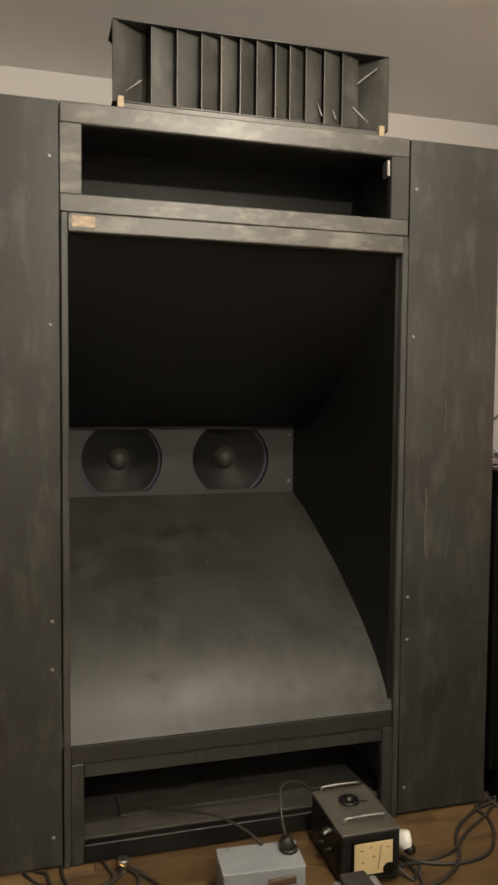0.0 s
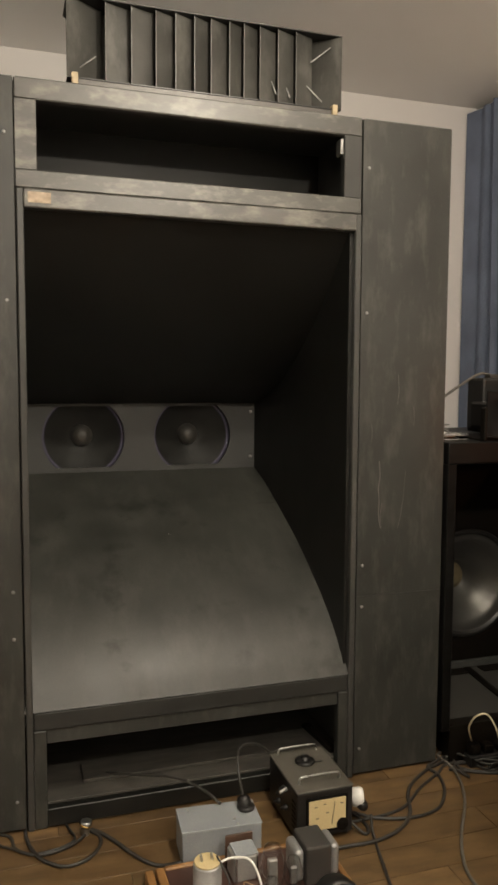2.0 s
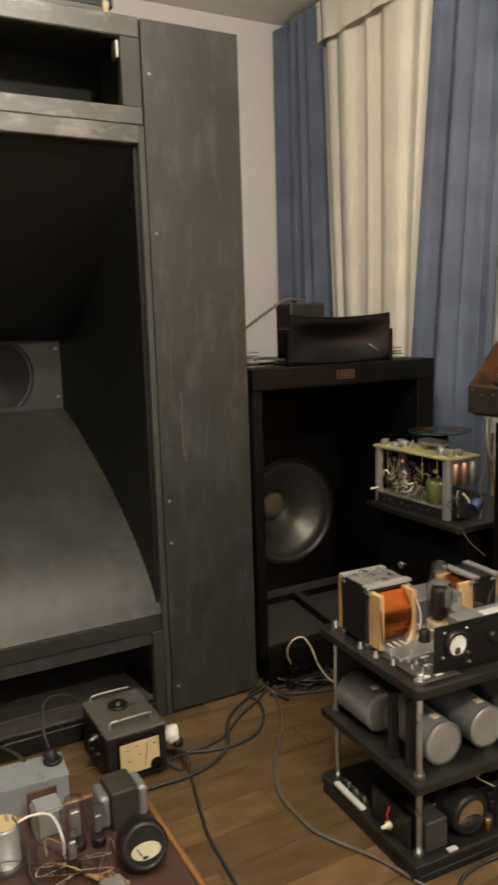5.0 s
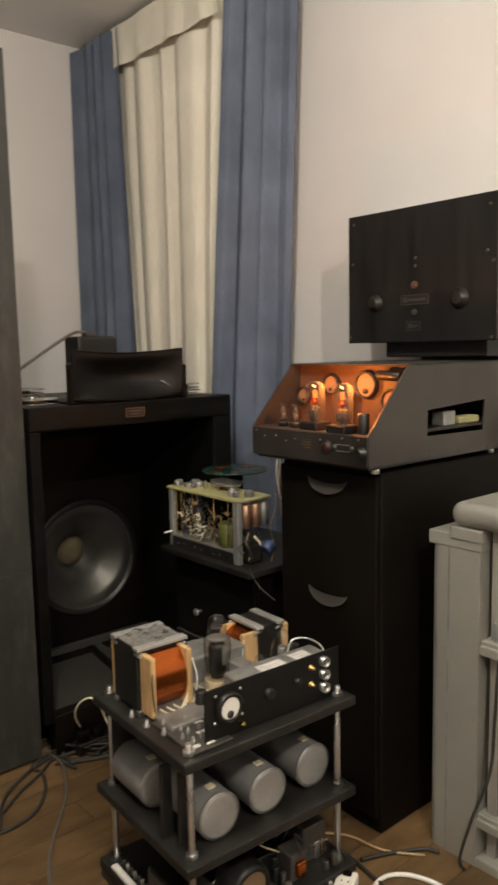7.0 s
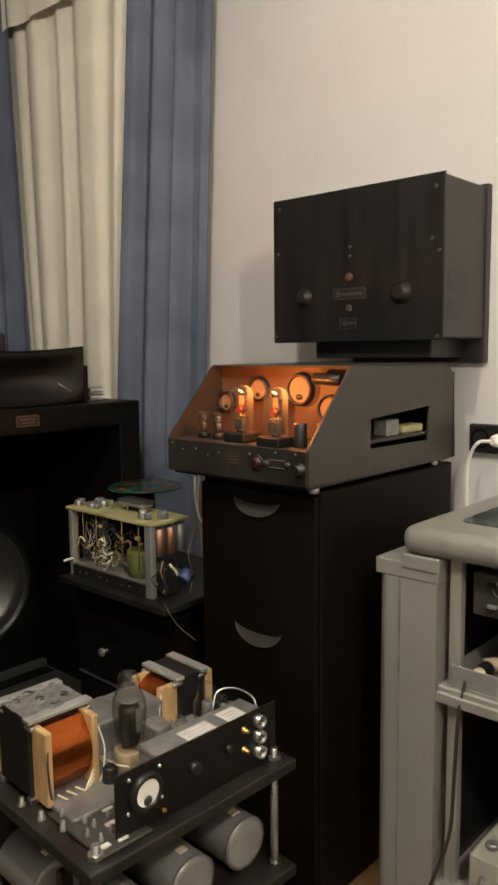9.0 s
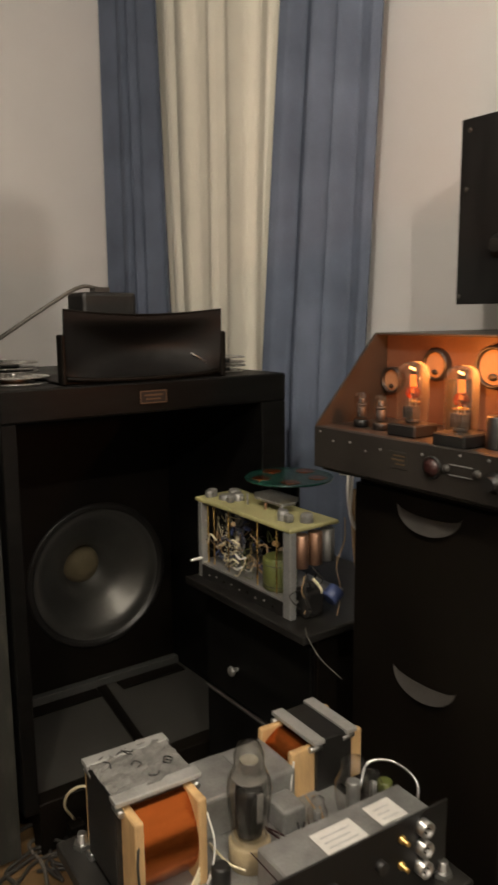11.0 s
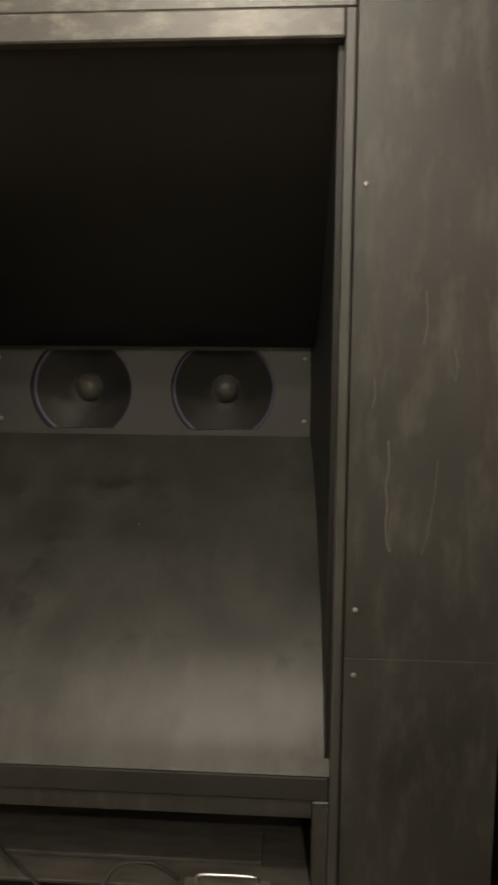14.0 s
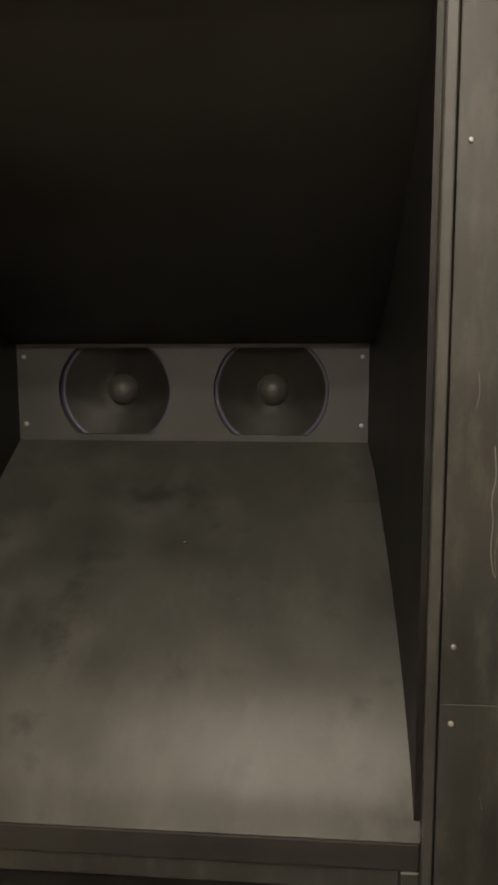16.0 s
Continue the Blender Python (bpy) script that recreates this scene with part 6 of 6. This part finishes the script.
cable([(2.03, 1.14), (1.99, 1.20), (1.985, 1.25), (1.997, 1.288), (2.026, 1.324), (2.082, 1.328), (2.129, 1.291), (2.155, 1.231), (2.16, 1.18), (2.18, 1.10)], 0.0065, M_WHITE, "white flex coiled on the floor")
cable([(2.08, 1.42), (2.15, 1.39), (2.205, 1.358), (2.253, 1.327), (2.27, 1.29)], 0.006)
cable([(2.04, 1.54), (2.067, 1.474), (2.062, 1.43), (2.057, 1.387), (2.045, 1.30), (2.06, 1.20)], 0.006)
cable([(2.09, 1.57), (2.126, 1.528), (2.142, 1.486), (2.152, 1.420), (2.18, 1.37), (2.23, 1.31)], 0.004, M_TAN, "thin tan cable lying over the floor")
lead = thing("plug", (1.818, 1.326, 0.038), "black mains plug with its lead in the white power strip", "plug")
part("body", turn([(0.016, 0), (0.017, 0.014), (0.011, 0.03), (0.006, 0.04), (0, 0.04)], (1.822, 1.322, 0.038), (-0.55, 0.35, 0.6), 16), M_BLACK, lead)
part("lead", sweep([(1.802, 1.337, 0.060), (1.780, 1.352, 0.050), (1.744, 1.374, 0.012), (1.656, 1.382, 0.006), (1.58, 1.36, 0.006), (1.50, 1.28, 0.006)], 0.0055), M_CABLE, lead)

# ---- silver-grey rack ----
RX0, RX1, RY0, RY1 = 2.30, 2.82, 0.62, 1.357
rack = thing("equipment_rack", (2.55, 1.0, 0), "silver-grey enamelled metal equipment rack with open shelves", "rack")


def post(y0, y1):
    """A hollow-looking upright with rounded outer edge."""
    n = 6
    r = 0.035
    s = 1 if y1 > (RY0 + RY1) / 2 else -1
    yo, yi = (y1, y0) if s > 0 else (y0, y1)
    pts = [(RX0 + r - r * math.cos(a), yo - s * (r - r * math.sin(a))) for a in [math.pi / 2 * (1 - i / n) for i in range(n + 1)]]
    return prism(pts + [(RX0, yi), (RX1, yi), (RX1, yo)], [], "z", 0.0, 0.905)


for y0, y1 in ((1.195, RY1), (RY0, 0.78)):
    part("upright", post(y0, y1), M_RACK, rack, "broad grey upright")
    part("upright_cap", box(RX0 - 0.002, RX1, y0 - 0.004, y1 + 0.002, 0.9, 0.940, 0.004, 2), M_RACK, rack)
    yc = (RY0 + RY1) / 2
    part("cap_tile", box(RX0 - 0.006, RX1 - 0.05, min(y0, y0 + 0.0) - 0.006 if y0 > yc else y1 - 0.09, y0 + 0.09 if y0 > yc else y1 + 0.006, 0.926, 0.9605, 0.003), M_RACK, rack)
    part("seam", box(RX0 - 0.0015, RX0 + 0.001, y0 + 0.095, y0 + 0.099, 0.0, 0.905, 0), M_TIN, rack)
part("top", box(RX0 - 0.012, RX1 + 0.02, RY0 + 0.06, 1.288, 0.961, 1.030, 0.031, 5), M_RACK, rack, "rounded grey top cover")
part("top_inlay", prism([(2.400 + 0.03 * (1 - math.cos(a)) if s < 0 else 2.655 - 0.03 * (1 - math.cos(a)), (1.195 - 0.03 * (1 - math.sin(a))) if e > 0 else (0.80 + 0.03 * (1 - math.sin(a)))) for s, e, rev in ((-1, 1, 0), (1, 1, 1), (1, -1, 0), (-1, -1, 1)) for a in [math.pi / 2 * (k if not rev else 5 - k) / 5 for k in range(6)]], [], "z", 1.0285, 1.0325), M_TEAL, rack, "dark glazed inset in the top cover")
part("back_panel", box(RX1 - 0.02, RX1, 0.78, 1.195, 0.0, 0.962, 0), M_BLACK, rack)
part("side_lining", box(RX0 + 0.08, RX1 - 0.02, 1.188, 1.195, 0.0, 0.942, 0), M_BLACK, rack)
part("inner_post", box(RX0 + 0.03, RX0 + 0.055, 1.150, 1.178, 0.0, 0.964, 0.002), M_RACK, rack)
for z in (0.640, 0.140):
    part("shelf", box(RX0 + 0.01, RX1 - 0.02, 0.78, 1.195, z, z + 0.018, 0.003), M_RACK, rack, "grey metal shelf")
    part("shelf_rail", box(RX0 + 0.002, RX0 + 0.016, 0.78, 1.195, z - 0.022, z + 0.005, 0.003), M_RACK, rack)
part("foot_rail", box(RX0, RX1, 0.78, 1.195, 0.0, 0.03, 0.003), M_RACK, rack)

un = thing("rack_unit", (2.5, 1.0, 0.78), "dark chassis with dials hanging under the rack top", "chassis")
part("case", box(RX0 + 0.06, RX1 - 0.08, 0.80, 1.135, 0.83, 0.93, 0.003), M_HAMMER, un)
part("hanger", box(RX0 + 0.1, RX1 - 0.1, 0.82, 0.84, 0.93, 0.964, 0.002), M_HAMMER, un)
part("hanger", box(RX0 + 0.1, RX1 - 0.1, 1.09, 1.11, 0.93, 0.964, 0.002), M_HAMMER, un)
for k in range(5):
    part("knob", turn([(0.010, 0), (0.009, 0.010), (0, 0.012)], (RX0 + 0.06, 0.85 + 0.06 * k, 0.85), (-1, 0, 0), 16), rr.choice((M_BLACK, M_TIN, M_RED)), un)
for k in range(40):
    y, z = 0.82 + rr.uniform(0, 0.29), 0.835 + rr.uniform(0, 0.08)
    part("small_part", box(RX0 + 0.048, RX0 + 0.060, y, y + rr.uniform(0.006, 0.022), z, z + rr.uniform(0.004, 0.012), 0.001), rr.choice((M_TIN, M_BLACK, M_CREAM, M_ALU, M_BLACK, M_RED)), un)
for k in range(5):
    y, z = 0.83 + rr.uniform(0, 0.2), 0.84 + rr.uniform(0, 0.07)
    part("wire", sweep([(RX0 + 0.055, y, z), (RX0 + 0.042, y + 0.03, z + 0.015), (RX0 + 0.045, y + 0.06, z - 0.01), (RX0 + 0.056, y + 0.08, z)], 0.0016, 6, 5), rr.choice((M_TIN, M_CABLE, M_CREAM)), un)
part("lower_box", box(RX0 + 0.09, RX0 + 0.2, 0.86, 1.05, 0.775, 0.83, 0.004), M_BLACK, un)

tray = thing("parts_tray", (2.45, 1.0, 0.658), "grey metal tray of valves and parts on the rack shelf", "tray")
part("tray_floor", box(RX0 + 0.02, RX1 - 0.1, 0.80, 1.165, 0.658, 0.664, 0.001), M_ALU, tray)
for x0, x1, y0, y1 in ((RX0 + 0.02, RX0 + 0.024, 0.80, 1.165), (RX1 - 0.104, RX1 - 0.10, 0.80, 1.165), (RX0 + 0.024, RX1 - 0.104, 1.161, 1.165), (RX0 + 0.024, RX1 - 0.104, 0.80, 0.804)):
    part("tray_side", box(x0, x1, y0, y1, 0.664, 0.712, 0.001), M_ALU, tray)
for k, (x, y) in enumerate(((2.36, 1.12), (2.36, 1.06), (2.37, 1.0), (2.36, 0.94), (2.40, 0.88))):
    v = thing("spare_valve", (x, y, 0.664), "spare valve with a cream base lying in the tray", "valve", "valves in the tray")
    part("base", rod((x - 0.01, y, 0.684), (x + 0.018, y, 0.684), 0.015, 16), M_CREAM, v)
    part("bulb", turn([(0.014, 0), (0.019, 0.015), (0.019, 0.035), (0.010, 0.05), (0, 0.053)], (x + 0.018, y, 0.684), (1, 0, 0), 20), M_BLACK, v)
    part("saddle", box(x - 0.01, x + 0.04, y - 0.008, y + 0.008, 0.664, 0.670, 0.001), M_PAPER, v)
sl = thing("orange_sleeve", (2.45, 1.10, 0.664), "orange cardboard sleeve in the tray", "sleeve")
part("sleeve", rod((2.42, 1.13, 0.684), (2.50, 1.07, 0.684), 0.019, 16), M_ORANGE, sl)

la = thing("grey_amplifier", (2.45, 1.0, 0.158), "light grey amplifier chassis with a bent handle on the lower shelf", "amplifier")
part("chassis", box(RX0 + 0.03, RX0 + 0.28, 0.82, 1.115, 0.158, 0.262, 0.006, 2), M_PUTTY, la)
part("transformer", box(RX0 + 0.12, RX0 + 0.22, 0.92, 1.02, 0.262, 0.345, 0.010, 2), M_ALU, la)
part("can", rod((RX0 + 0.2, 0.92, 0.345), (RX0 + 0.2, 0.92, 0.40), 0.03, 20), M_ALU, la)
for x, y in ((0.08, 1.08), (0.10, 1.03), (0.07, 0.99)):
    part("valve_socket", rod((RX0 + x, y, 0.262), (RX0 + x, y, 0.276), 0.015, 16), M_TIN, la)
part("handle", sweep([(RX0 + 0.03, 1.08, 0.215), (RX0 + 0.0, 1.07, 0.20), (RX0 - 0.005, 1.02, 0.185), (RX0 + 0.0, 0.94, 0.19), (RX0 + 0.03, 0.93, 0.21)], 0.005), M_STEEL, la, "bent wire handle")
part("window", box(RX0 + 0.0265, RX0 + 0.031, 0.985, 1.03, 0.20, 0.235, 0.001), M_EBONY, la)
part("red_socket", box(RX0 + 0.06, RX0 + 0.09, 0.93, 0.97, 0.262, 0.275, 0.002), M_RED, la)
part("connector", rod((RX0 + 0.075, 0.95, 0.275), (RX0 + 0.075, 0.95, 0.325), 0.015, 14), M_HAMMER, la)
part("lead", sweep([(RX0 + 0.075, 0.95, 0.32), (RX0 + 0.075, 0.94, 0.38), (RX0 + 0.09, 0.90, 0.43), (RX0 + 0.15, 0.86, 0.45)], 0.006), M_CABLE, la)
solo("rack_cable", sweep([(RX0 + 0.03, 1.13, 0.70), (RX0 + 0.0, 1.135, 0.60), (RX0 - 0.004, 1.14, 0.45), (RX0 - 0.006, 1.15, 0.30), (RX0 - 0.03, 1.19, 0.15), (RX0 - 0.05, 1.21, 0.04), (RX0 - 0.04, 1.20, 0.008)], 0.0045), M_CABLE, "black cable hanging down the front of the rack", "cable")

jk = thing("jack_socket", (0.285, 2.47, 0), "small bright metal cable connector on the floor", "connector")
part("shell", turn([(0.012, 0), (0.014, 0.004), (0.014, 0.03), (0.018, 0.032), (0.018, 0.048), (0, 0.05)], (0.285, 2.47, 0.0), (0.1, 0, 1), 18), M_STEEL, jk)
part("collar", rod((0.287, 2.47, 0.030), (0.289, 2.47, 0.036), 0.0195, 18), M_BRASS, jk)

# ---- floor planks ----
PL, PW = 1.2133, 0.128
meshes = {}
row = 0
y = YF - 0.0343
while y < YB:
    x = XL - ((row - 35) * 0.47) % PL
    while x < XR:
        a, b = max(x, XL), min(x + PL, XR)
        y0, y1 = max(y, YF), min(y + PW, YB)
        if b - a > 0.02:
            key = (round(b - a, 3), round(y1 - y0, 3))
            if key not in meshes:
                bm = box(0.0008, key[0] - 0.0008, 0.0008, key[1] - 0.0008, -0.006, 0.0, 0.0005)
                me = bpy.data.meshes.new("plank")
                bm.to_mesh(me)
                bm.free()
                me.materials.append(M_PLANK)
                meshes[key] = me
            p = new("plank", meshes[key])
            p.parent = floor
            p.matrix_basis = pose(a, y0, 0)
        x += PL
    y += PW
    row += 1
